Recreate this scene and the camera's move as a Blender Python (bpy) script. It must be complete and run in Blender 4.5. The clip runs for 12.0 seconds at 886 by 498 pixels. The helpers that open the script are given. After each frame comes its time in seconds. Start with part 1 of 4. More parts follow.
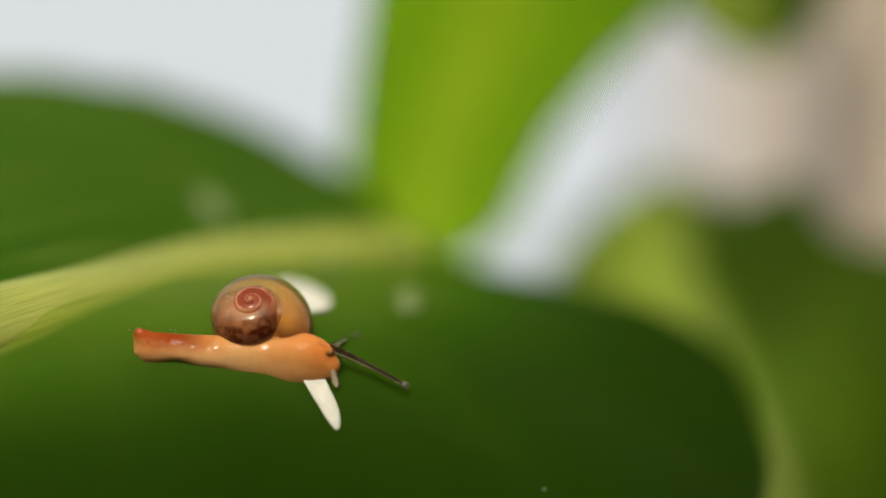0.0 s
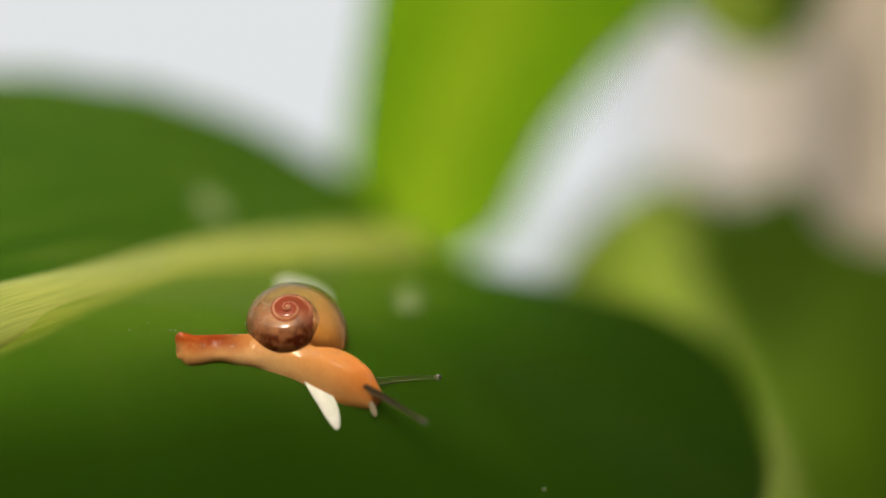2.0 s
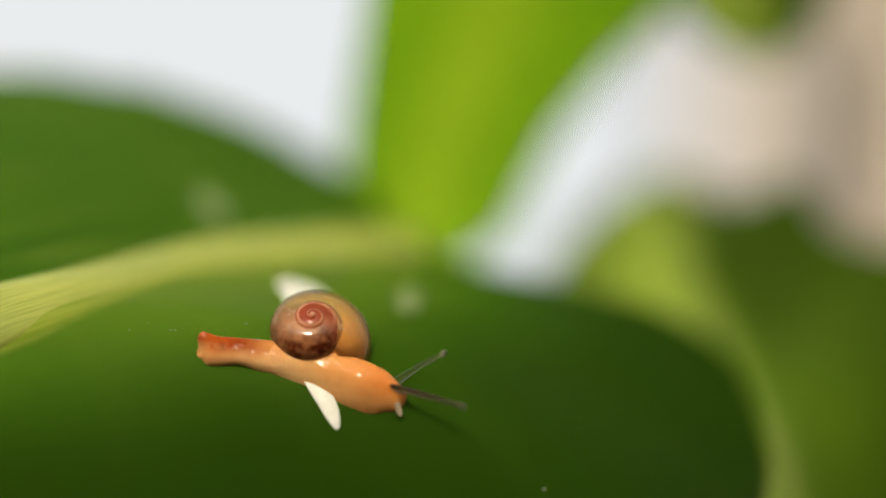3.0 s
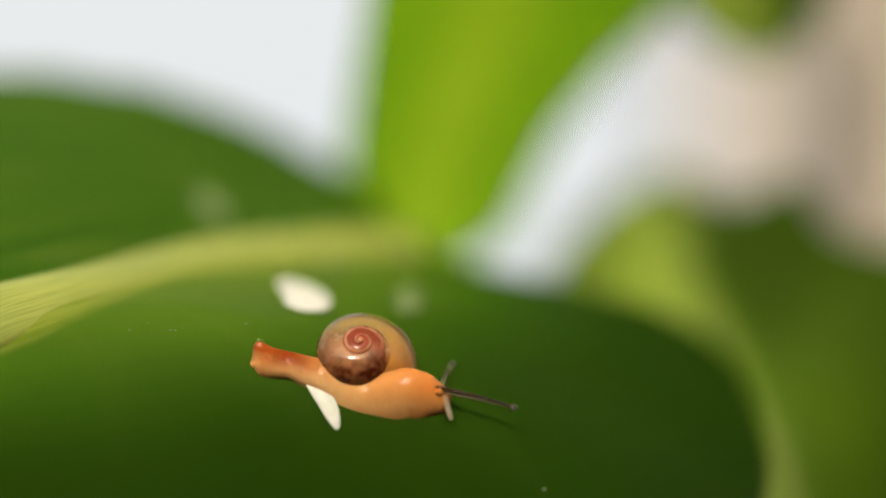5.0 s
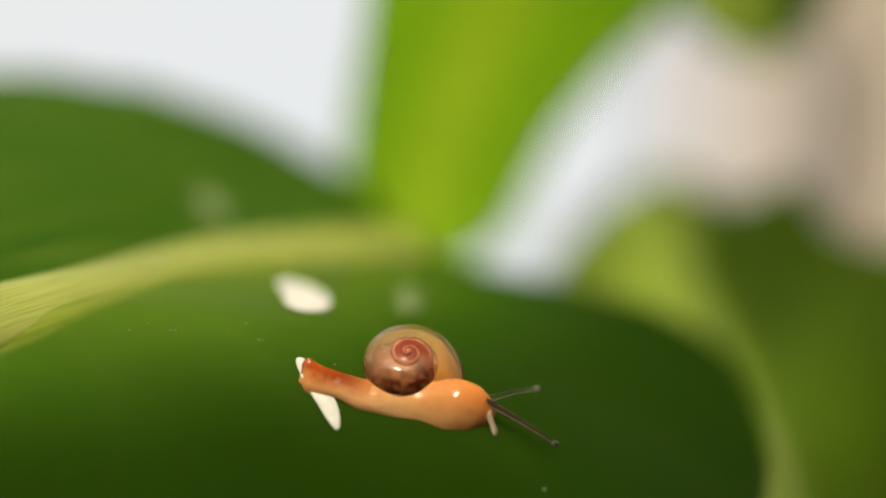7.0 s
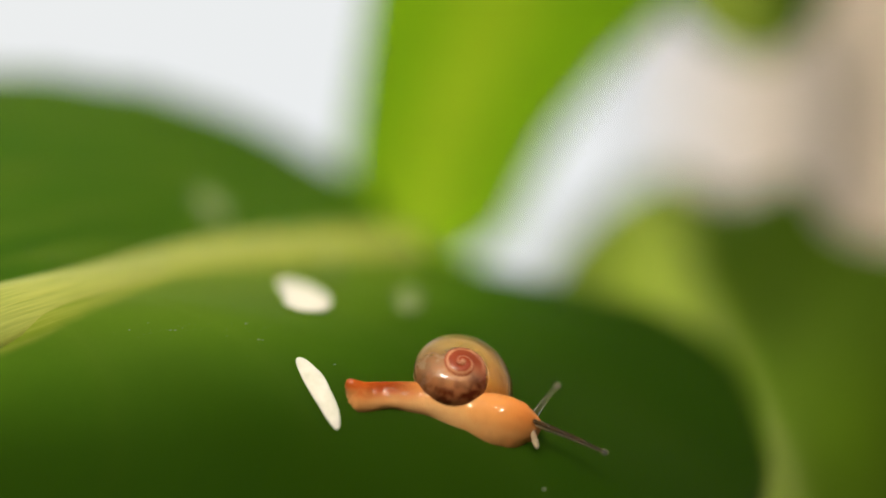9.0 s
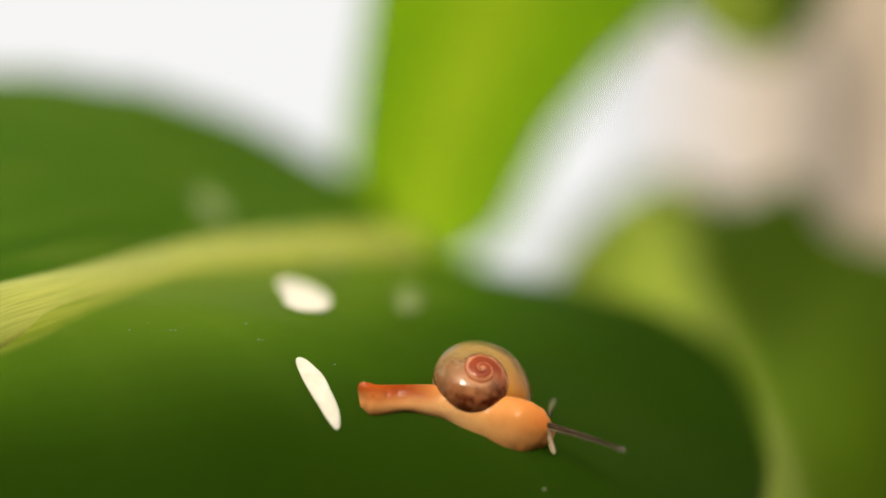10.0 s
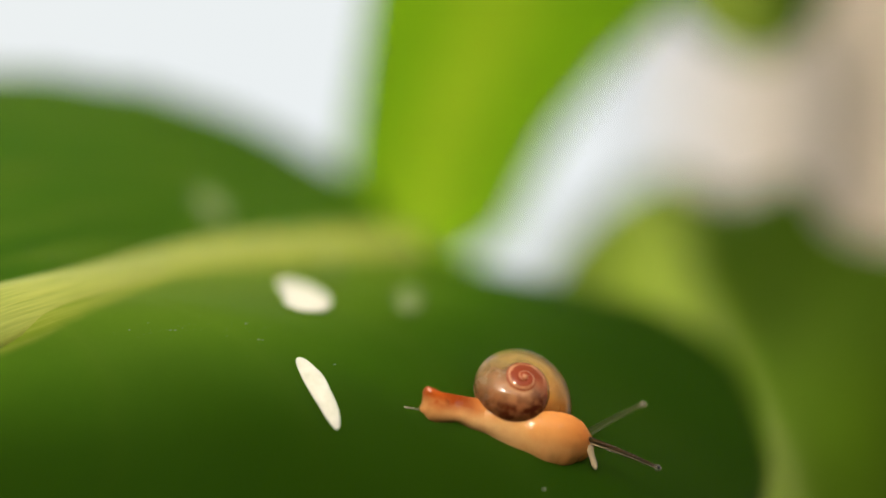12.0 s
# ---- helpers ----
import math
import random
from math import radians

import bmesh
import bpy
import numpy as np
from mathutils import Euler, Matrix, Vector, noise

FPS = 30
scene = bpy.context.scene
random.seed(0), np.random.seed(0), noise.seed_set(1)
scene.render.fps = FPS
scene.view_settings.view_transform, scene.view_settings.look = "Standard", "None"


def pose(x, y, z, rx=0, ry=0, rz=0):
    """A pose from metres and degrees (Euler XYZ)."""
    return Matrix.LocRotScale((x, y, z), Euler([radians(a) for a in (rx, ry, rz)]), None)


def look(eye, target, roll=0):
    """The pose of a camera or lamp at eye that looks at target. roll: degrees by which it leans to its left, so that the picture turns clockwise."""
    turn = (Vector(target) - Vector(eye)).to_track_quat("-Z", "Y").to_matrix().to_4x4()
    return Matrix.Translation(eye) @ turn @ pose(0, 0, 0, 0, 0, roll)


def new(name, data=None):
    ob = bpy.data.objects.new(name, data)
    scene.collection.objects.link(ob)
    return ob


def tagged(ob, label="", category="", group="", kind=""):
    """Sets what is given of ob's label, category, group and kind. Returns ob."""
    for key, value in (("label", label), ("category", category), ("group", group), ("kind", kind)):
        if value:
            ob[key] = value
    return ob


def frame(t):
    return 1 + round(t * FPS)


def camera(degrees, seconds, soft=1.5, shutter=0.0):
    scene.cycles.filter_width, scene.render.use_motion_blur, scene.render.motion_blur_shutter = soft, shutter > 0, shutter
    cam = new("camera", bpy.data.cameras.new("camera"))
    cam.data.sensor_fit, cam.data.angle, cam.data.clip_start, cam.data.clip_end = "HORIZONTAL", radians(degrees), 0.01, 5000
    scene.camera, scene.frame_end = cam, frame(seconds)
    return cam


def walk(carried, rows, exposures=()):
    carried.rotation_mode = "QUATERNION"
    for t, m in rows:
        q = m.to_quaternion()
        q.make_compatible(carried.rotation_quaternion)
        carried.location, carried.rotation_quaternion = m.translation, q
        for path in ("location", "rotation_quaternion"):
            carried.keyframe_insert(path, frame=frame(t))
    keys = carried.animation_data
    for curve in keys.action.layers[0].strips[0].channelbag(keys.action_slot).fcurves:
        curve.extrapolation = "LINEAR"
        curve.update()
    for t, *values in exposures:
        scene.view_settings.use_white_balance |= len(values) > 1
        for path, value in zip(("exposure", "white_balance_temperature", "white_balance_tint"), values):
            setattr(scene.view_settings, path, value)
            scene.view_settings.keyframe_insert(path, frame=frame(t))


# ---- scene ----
cam = camera(15, 12.0, soft=1.5)
cam.data.dof.use_dof = True
cam.data.dof.focus_distance = 0.1186
cam.data.dof.aperture_fstop = 9.0
EYE, AHEAD = (0, -0.1191, 0.3), (0, 0, 0.3)
walk(cam, [(0, look(EYE, AHEAD)), (12, look(EYE, AHEAD))],
     exposures=[(0.0, 0.12, 6500, 7), (1.0, 0.14, 6500, 7), (1.5, 0.28, 6550, 7), (2.0, 0.21, 6600, 7), (2.5, 0.33, 6600, 7), (6.0, 0.31, 6600, 7), (7.0, 0.32, 6650, 8), (9.0, 0.35, 6650, 8), (9.5, 0.41, 6900, 11), (10.0, 0.46, 6850, 10), (10.5, 0.41, 6750, 9), (11.0, 0.37, 6600, 7), (11.5, 0.43, 6600, 8), (12.0, 0.38, 6550, 6)])

# ---- light: soft daylight from above, a bright pale sky behind the plant ----
world = bpy.data.worlds.new("world")
scene.world = world
world.use_nodes = True
sky = world.node_tree.nodes.new("ShaderNodeTexSky")
sky.sky_type, sky.sun_disc = "NISHITA", False
sky.sun_elevation, sky.sun_rotation = radians(40), radians(190.5)
sky.air_density, sky.dust_density, sky.ozone_density = 1.0, 8.0, 0.5
world.node_tree.links.new(sky.outputs[0], world.node_tree.nodes["Background"].inputs[0])
world.node_tree.nodes["Background"].inputs[1].default_value = 0.145
sun = new("sun", bpy.data.lights.new("sun", "SUN"))
sun.data.energy, sun.data.angle, sun.data.color = 1.1, radians(11), (1.0, 0.96, 0.90)
sun.matrix_world = look((-0.17, -0.92, 0.80), (0, 0, 0))


# ---- materials ----
def nodes_of(name):
    m = bpy.data.materials.new(name)
    m.use_nodes = True
    return m, m.node_tree, m.node_tree.nodes["Principled BSDF"]


def nd(tree, kind, **sets):
    n = tree.nodes.new(kind)
    for k, v in sets.items():
        n.inputs[k].default_value = v
    return n


def ramp(tree, source, stops):
    n = tree.nodes.new("ShaderNodeValToRGB")
    el = n.color_ramp.elements
    while len(el) < len(stops):
        el.new(0.5)
    for e, (p, c) in zip(el, stops):
        e.position, e.color = p, (*c, 1)
    tree.links.new(source, n.inputs[0])
    return n.outputs[0]


def mixed(tree, fac, a, b, blend="MIX"):
    n = tree.nodes.new("ShaderNodeMix")
    n.data_type, n.blend_type = "RGBA", blend
    for src, i in ((fac, 0), (a, 6), (b, 7)):
        if isinstance(src, (int, float)):
            n.inputs[i].default_value = src
        elif isinstance(src, tuple):
            n.inputs[i].default_value = (*src, 1)
        else:
            tree.links.new(src, n.inputs[i])
    return n.outputs[2]


def math_node(tree, op, a, b=0.0):
    n = tree.nodes.new("ShaderNodeMath")
    n.operation = op
    for i, src in enumerate((a, b)):
        if isinstance(src, (int, float)):
            n.inputs[i].default_value = src
        else:
            tree.links.new(src, n.inputs[i])
    return n.outputs[0]


def noise_of(tree, scale, detail=3.0, coord="Object", rough=0.55, stretch=None):
    n = nd(tree, "ShaderNodeTexNoise", Scale=scale, Detail=detail, Roughness=rough)
    c = tree.nodes.new("ShaderNodeTexCoord")
    out = c.outputs[coord]
    if stretch:
        mp = nd(tree, "ShaderNodeMapping", Scale=stretch)
        tree.links.new(out, mp.inputs[0])
        out = mp.outputs[0]
    tree.links.new(out, n.inputs["Vector"])
    return n.outputs[0]


def bump(tree, bsdf, height, strength, distance):
    b = nd(tree, "ShaderNodeBump", Strength=strength, Distance=distance)
    tree.links.new(height, b.inputs["Height"])
    tree.links.new(b.outputs[0], bsdf.inputs["Normal"])


def leaf_material(name, dark, light, paler, glow, through_light, rough=0.45, veins=9.0, near_shade=0.0, lit_half=0.0, mottle=0.0, shine=0.025, by_rib=0.0, streaks=0.0, stripe=0.0, far_half_shade=0.0, glow_share=0.85, skirt=0.0):
    """Leaf skin: side veins by the blade's own coordinates, mottling at two scales, painted light and shade, light
    passing through.
    """
    m, tree, p = nodes_of(name)
    uv = tree.nodes.new("ShaderNodeUVMap")
    sep = tree.nodes.new("ShaderNodeSeparateXYZ")
    tree.links.new(uv.outputs[0], sep.inputs[0])
    big = noise_of(tree, 90, 3)
    fine = noise_of(tree, 1400, 4)
    lean = math_node(tree, "MULTIPLY", sep.outputs[1], 0.22)
    along = math_node(tree, "ADD", sep.outputs[0], lean)
    along = math_node(tree, "ADD", along, math_node(tree, "MULTIPLY", big, 0.05))
    saw = math_node(tree, "PINGPONG", math_node(tree, "MULTIPLY", along, veins), 0.5)
    vein = ramp(tree, saw, [(0.0, (1, 1, 1)), (0.035, (0.55, 0.55, 0.55)), (0.13, (0, 0, 0))])
    col = mixed(tree, ramp(tree, big, [(0.32, (0, 0, 0)), (0.7, (1, 1, 1))]), dark, light)
    col = mixed(tree, math_node(tree, "MULTIPLY", ramp(tree, fine, [(0.4, (0, 0, 0)), (0.65, (1, 1, 1))]), 0.4), col, light)
    col = mixed(tree, math_node(tree, "MULTIPLY", vein, 0.10), col, paler)
    pores = noise_of(tree, 7000, 3)
    col = mixed(tree, math_node(tree, "MULTIPLY", pores, 0.12), col, paler)
    # daylight on the near half painted as a paler colour, strongest beside the rib
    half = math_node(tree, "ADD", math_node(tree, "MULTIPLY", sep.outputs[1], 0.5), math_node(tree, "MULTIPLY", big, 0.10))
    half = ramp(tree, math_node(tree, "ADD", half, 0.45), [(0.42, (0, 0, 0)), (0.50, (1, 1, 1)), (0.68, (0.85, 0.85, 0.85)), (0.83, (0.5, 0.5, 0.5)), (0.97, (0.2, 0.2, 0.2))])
    col = mixed(tree, math_node(tree, "MULTIPLY", math_node(tree, "MULTIPLY", half, ramp(tree, sep.outputs[0], [(0.30, (0.4, 0.4, 0.4)), (0.62, (1, 1, 1))])), lit_half), col, paler)
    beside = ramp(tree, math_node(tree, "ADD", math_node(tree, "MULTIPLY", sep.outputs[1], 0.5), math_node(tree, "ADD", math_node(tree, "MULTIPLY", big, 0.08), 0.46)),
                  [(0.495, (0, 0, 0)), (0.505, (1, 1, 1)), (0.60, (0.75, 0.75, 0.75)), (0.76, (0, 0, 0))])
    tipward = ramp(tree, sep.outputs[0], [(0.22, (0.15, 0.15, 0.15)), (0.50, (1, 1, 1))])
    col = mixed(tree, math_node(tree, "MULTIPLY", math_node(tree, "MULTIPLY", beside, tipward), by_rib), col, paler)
    blobs = ramp(tree, noise_of(tree, 260, 2), [(0.42, (0, 0, 0)), (0.60, (1, 1, 1))])
    where = ramp(tree, math_node(tree, "ADD", sep.outputs[1], 1.0), [(0.15, (0.3, 0.3, 0.3)), (0.55, (0.45, 0.45, 0.45)), (0.82, (1, 1, 1)), (0.99, (1, 1, 1)), (1.0, (0, 0, 0))])
    low_down = ramp(tree, sep.outputs[0], [(0.42, (1, 1, 1)), (0.70, (0.12, 0.12, 0.12))])
    blobs = math_node(tree, "MULTIPLY", math_node(tree, "MULTIPLY", math_node(tree, "ADD", math_node(tree, "MULTIPLY", blobs, 0.85), 0.15), where), low_down)
    col = mixed(tree, math_node(tree, "MULTIPLY", blobs, mottle), col, (0.092, 0.165, 0.007))
    lay = nd(tree, "ShaderNodeMapping", Scale=(3.0, 15.0, 1.0))
    tree.links.new(uv.outputs[0], lay.inputs[0])
    run = nd(tree, "ShaderNodeTexNoise", Scale=1.0, Detail=4.0)
    tree.links.new(lay.outputs[0], run.inputs["Vector"])
    other = ramp(tree, math_node(tree, "ADD", sep.outputs[1], 1.0), [(0.96, (1, 1, 1)), (1.0, (0, 0, 0))])
    col = mixed(tree, math_node(tree, "MULTIPLY", other, streaks), col, dark)
    col = mixed(tree, math_node(tree, "MULTIPLY", math_node(tree, "MULTIPLY", ramp(tree, run.outputs[0], [(0.47, (0, 0, 0)), (0.66, (1, 1, 1))]), other), streaks), col, paler)
    # shade painted into the near half's colour, growing from rib to margin
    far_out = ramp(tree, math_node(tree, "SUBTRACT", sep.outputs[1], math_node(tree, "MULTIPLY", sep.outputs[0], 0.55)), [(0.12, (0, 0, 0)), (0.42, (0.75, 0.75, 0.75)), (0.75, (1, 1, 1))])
    col = mixed(tree, math_node(tree, "MULTIPLY", far_out, near_shade), col, dark)
    col = mixed(tree, math_node(tree, "MULTIPLY", far_out, near_shade), col, (0.0, 0.0, 0.0))
    # the far half's shaded side, painted as a darker colour
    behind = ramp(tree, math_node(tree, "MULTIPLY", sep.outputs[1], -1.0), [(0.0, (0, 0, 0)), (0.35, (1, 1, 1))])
    col = mixed(tree, math_node(tree, "MULTIPLY", behind, far_half_shade), col, dark)
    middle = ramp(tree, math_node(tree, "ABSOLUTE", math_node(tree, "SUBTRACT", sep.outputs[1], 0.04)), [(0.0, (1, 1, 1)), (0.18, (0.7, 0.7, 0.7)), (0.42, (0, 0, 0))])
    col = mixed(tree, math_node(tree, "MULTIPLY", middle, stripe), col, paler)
    # the pale, fibrous foot of the rib, spreading into the near half
    fibre = nd(tree, "ShaderNodeMapping", Scale=(7.0, 60.0, 1.0))
    tree.links.new(uv.outputs[0], fibre.inputs[0])
    thread = nd(tree, "ShaderNodeTexNoise", Scale=1.0, Detail=4.0)
    tree.links.new(fibre.outputs[0], thread.inputs["Vector"])
    foot = math_node(tree, "ADD", sep.outputs[1], math_node(tree, "MULTIPLY", math_node(tree, "SUBTRACT", sep.outputs[0], 0.28), 0.3))
    foot = math_node(tree, "ADD", foot, math_node(tree, "MULTIPLY", math_node(tree, "SUBTRACT", fine, 0.5), 0.02))
    foot = math_node(tree, "MULTIPLY", ramp(tree, foot, [(0.11, (1, 1, 1)), (0.15, (0, 0, 0))]), ramp(tree, sep.outputs[1], [(0.0, (0, 0, 0)), (0.004, (1, 1, 1))]))
    foot = math_node(tree, "MULTIPLY", foot, ramp(tree, sep.outputs[0], [(0.45, (1, 1, 1)), (0.68, (0, 0, 0))]))
    pale = mixed(tree, ramp(tree, thread.outputs[0], [(0.35, (0, 0, 0)), (0.65, (1, 1, 1))]), (0.19, 0.26, 0.022), (0.34, 0.38, 0.06))
    col = mixed(tree, math_node(tree, "MULTIPLY", foot, skirt), col, pale)
    tree.links.new(col, p.inputs["Base Color"])
    p.inputs["Roughness"].default_value = rough
    p.inputs["Specular IOR Level"].default_value = shine
    h = math_node(tree, "ADD", math_node(tree, "MULTIPLY", math_node(tree, "ADD", fine, pores), 0.25), math_node(tree, "MULTIPLY", vein, -0.6))
    bump(tree, p, h, 0.35, 0.0001)
    t = tree.nodes.new("ShaderNodeBsdfTranslucent")
    tree.links.new(mixed(tree, glow_share, col, glow), t.inputs["Color"])
    mix = nd(tree, "ShaderNodeMixShader", Fac=through_light)
    tree.links.new(p.outputs[0], mix.inputs[1])
    tree.links.new(t.outputs[0], mix.inputs[2])
    tree.links.new(mix.outputs[0], tree.nodes["Material Output"].inputs[0])
    return m


def rib_material(name, dark, light):
    """Pale leaf rib with fine lengthwise fibres."""
    m, tree, p = nodes_of(name)
    uvn = tree.nodes.new("ShaderNodeUVMap")
    mp = nd(tree, "ShaderNodeMapping", Scale=(7, 60, 1))
    tree.links.new(uvn.outputs[0], mp.inputs[0])
    n = nd(tree, "ShaderNodeTexNoise", Scale=1.0, Detail=4.0)
    tree.links.new(mp.outputs[0], n.inputs["Vector"])
    big = noise_of(tree, 350, 3)
    col = mixed(tree, ramp(tree, n.outputs[0], [(0.35, (0, 0, 0)), (0.65, (1, 1, 1))]), dark, light)
    col = mixed(tree, math_node(tree, "MULTIPLY", big, 0.5), col, light)
    tree.links.new(col, p.inputs["Base Color"])
    p.inputs["Roughness"].default_value = 0.5
    bump(tree, p, n.outputs[0], 0.4, 0.0001)
    return m


def plain_material(name, dark, light, scale, rough=0.6, stretch=None, height=0.0003, shine=0.5):
    m, tree, p = nodes_of(name)
    n = noise_of(tree, scale, 5, stretch=stretch)
    n2 = noise_of(tree, scale * 7, 3, stretch=stretch)
    col = mixed(tree, ramp(tree, n, [(0.3, (0, 0, 0)), (0.7, (1, 1, 1))]), dark, light)
    col = mixed(tree, math_node(tree, "MULTIPLY", n2, 0.4), col, light)
    tree.links.new(col, p.inputs["Base Color"])
    p.inputs["Roughness"].default_value = rough
    p.inputs["Specular IOR Level"].default_value = shine
    bump(tree, p, n2, 0.4, height)
    return m


def skin_material(name, rough=0.34):
    """Wet snail skin: pale towards the sole; the back takes the colour of its piece, with fine warts that run on from piece to piece."""
    m, tree, p = nodes_of(name)
    c = tree.nodes.new("ShaderNodeTexCoord")
    sep = tree.nodes.new("ShaderNodeSeparateXYZ")
    tree.links.new(c.outputs["Generated"], sep.inputs[0])
    info = tree.nodes.new("ShaderNodeObjectInfo")
    own = info.outputs["Color"]
    go = tree.nodes.new("ShaderNodeCombineXYZ")
    tree.links.new(math_node(tree, "MULTIPLY", info.outputs["Alpha"], 0.0068), go.inputs[0])
    shift = tree.nodes.new("ShaderNodeVectorMath")
    tree.links.new(c.outputs["Object"], shift.inputs[0])
    tree.links.new(go.outputs[0], shift.inputs[1])

    def grown(scale, detail):
        n = nd(tree, "ShaderNodeTexNoise", Scale=scale, Detail=detail)
        tree.links.new(shift.outputs[0], n.inputs["Vector"])
        return n.outputs[0]
    wob = grown(1100.0, 2.0)
    z = math_node(tree, "ADD", sep.outputs[2], math_node(tree, "MULTIPLY", math_node(tree, "SUBTRACT", wob, 0.5), 0.22))
    low = mixed(tree, 0.85, own, ramp(tree, info.outputs["Alpha"], [(0.0, (0.70, 0.34, 0.11)), (0.3, (0.78, 0.46, 0.19)), (0.55, (0.73, 0.39, 0.14)), (0.9, (0.67, 0.30, 0.085))]))
    col = mixed(tree, ramp(tree, z, [(0.50, (0, 0, 0)), (0.80, (1, 1, 1))]), low, own)
    grain = nd(tree, "ShaderNodeTexVoronoi", Scale=7500.0)
    tree.links.new(shift.outputs[0], grain.inputs["Vector"])
    col = mixed(tree, math_node(tree, "MULTIPLY", grain.outputs["Distance"], 0.07), col, low)
    blush = ramp(tree, grown(2300.0, 3.0), [(0.45, (0, 0, 0)), (0.7, (1, 1, 1))])
    col = mixed(tree, math_node(tree, "MULTIPLY", blush, 0.16), col, (0.62, 0.16, 0.03))
    tree.links.new(col, p.inputs["Base Color"])
    p.inputs["Roughness"].default_value = rough
    p.inputs["Specular IOR Level"].default_value = 0.03
    tree.links.new(ramp(tree, grown(2600.0, 3.0), [(0.53, (0.04, 0.04, 0.04)), (0.60, (1, 1, 1))]), p.inputs["Coat Weight"])
    p.inputs["Coat Roughness"].default_value = 0.02
    bump(tree, p, grain.outputs["Distance"], 0.15, 0.00004)
    wet = nd(tree, "ShaderNodeBump", Strength=0.75, Distance=0.00006)
    tree.links.new(grown(3800.0, 2.0), wet.inputs["Height"])
    tree.links.new(wet.outputs[0], p.inputs["Coat Normal"])
    return m


def wet(tree, shader, ior, rough, normal=None):
    """A clear wet film over a shader."""
    f = nd(tree, "ShaderNodeFresnel", IOR=ior)
    gloss = nd(tree, "ShaderNodeBsdfGlossy", Roughness=rough)
    if normal:
        tree.links.new(normal, f.inputs["Normal"])
        tree.links.new(normal, gloss.inputs["Normal"])
    mix = tree.nodes.new("ShaderNodeMixShader")
    tree.links.new(f.outputs[0], mix.inputs[0])
    tree.links.new(shader, mix.inputs[1])
    tree.links.new(gloss.outputs[0], mix.inputs[2])
    tree.links.new(mix.outputs[0], tree.nodes["Material Output"].inputs[0])


def jelly_material(name, tint, clear, rough=0.12, film=1.3):
    """Clear watery flesh: part of the light goes straight through."""
    m, tree, p = nodes_of(name)
    p.inputs["Base Color"].default_value = (*tint, 1)
    p.inputs["Roughness"].default_value = rough
    p.inputs["Specular IOR Level"].default_value = 0.12
    t = tree.nodes.new("ShaderNodeBsdfTransparent")
    t.inputs["Color"].default_value = (0.95, 0.93, 0.85, 1)
    n = noise_of(tree, 3500, 2)
    mix = tree.nodes.new("ShaderNodeMixShader")
    tree.links.new(math_node(tree, "ADD", math_node(tree, "MULTIPLY", n, 0.12), clear - 0.06), mix.inputs[0])
    tree.links.new(p.outputs[0], mix.inputs[1])
    tree.links.new(t.outputs[0], mix.inputs[2])
    wet(tree, mix.outputs[0], film, 0.06)
    return m


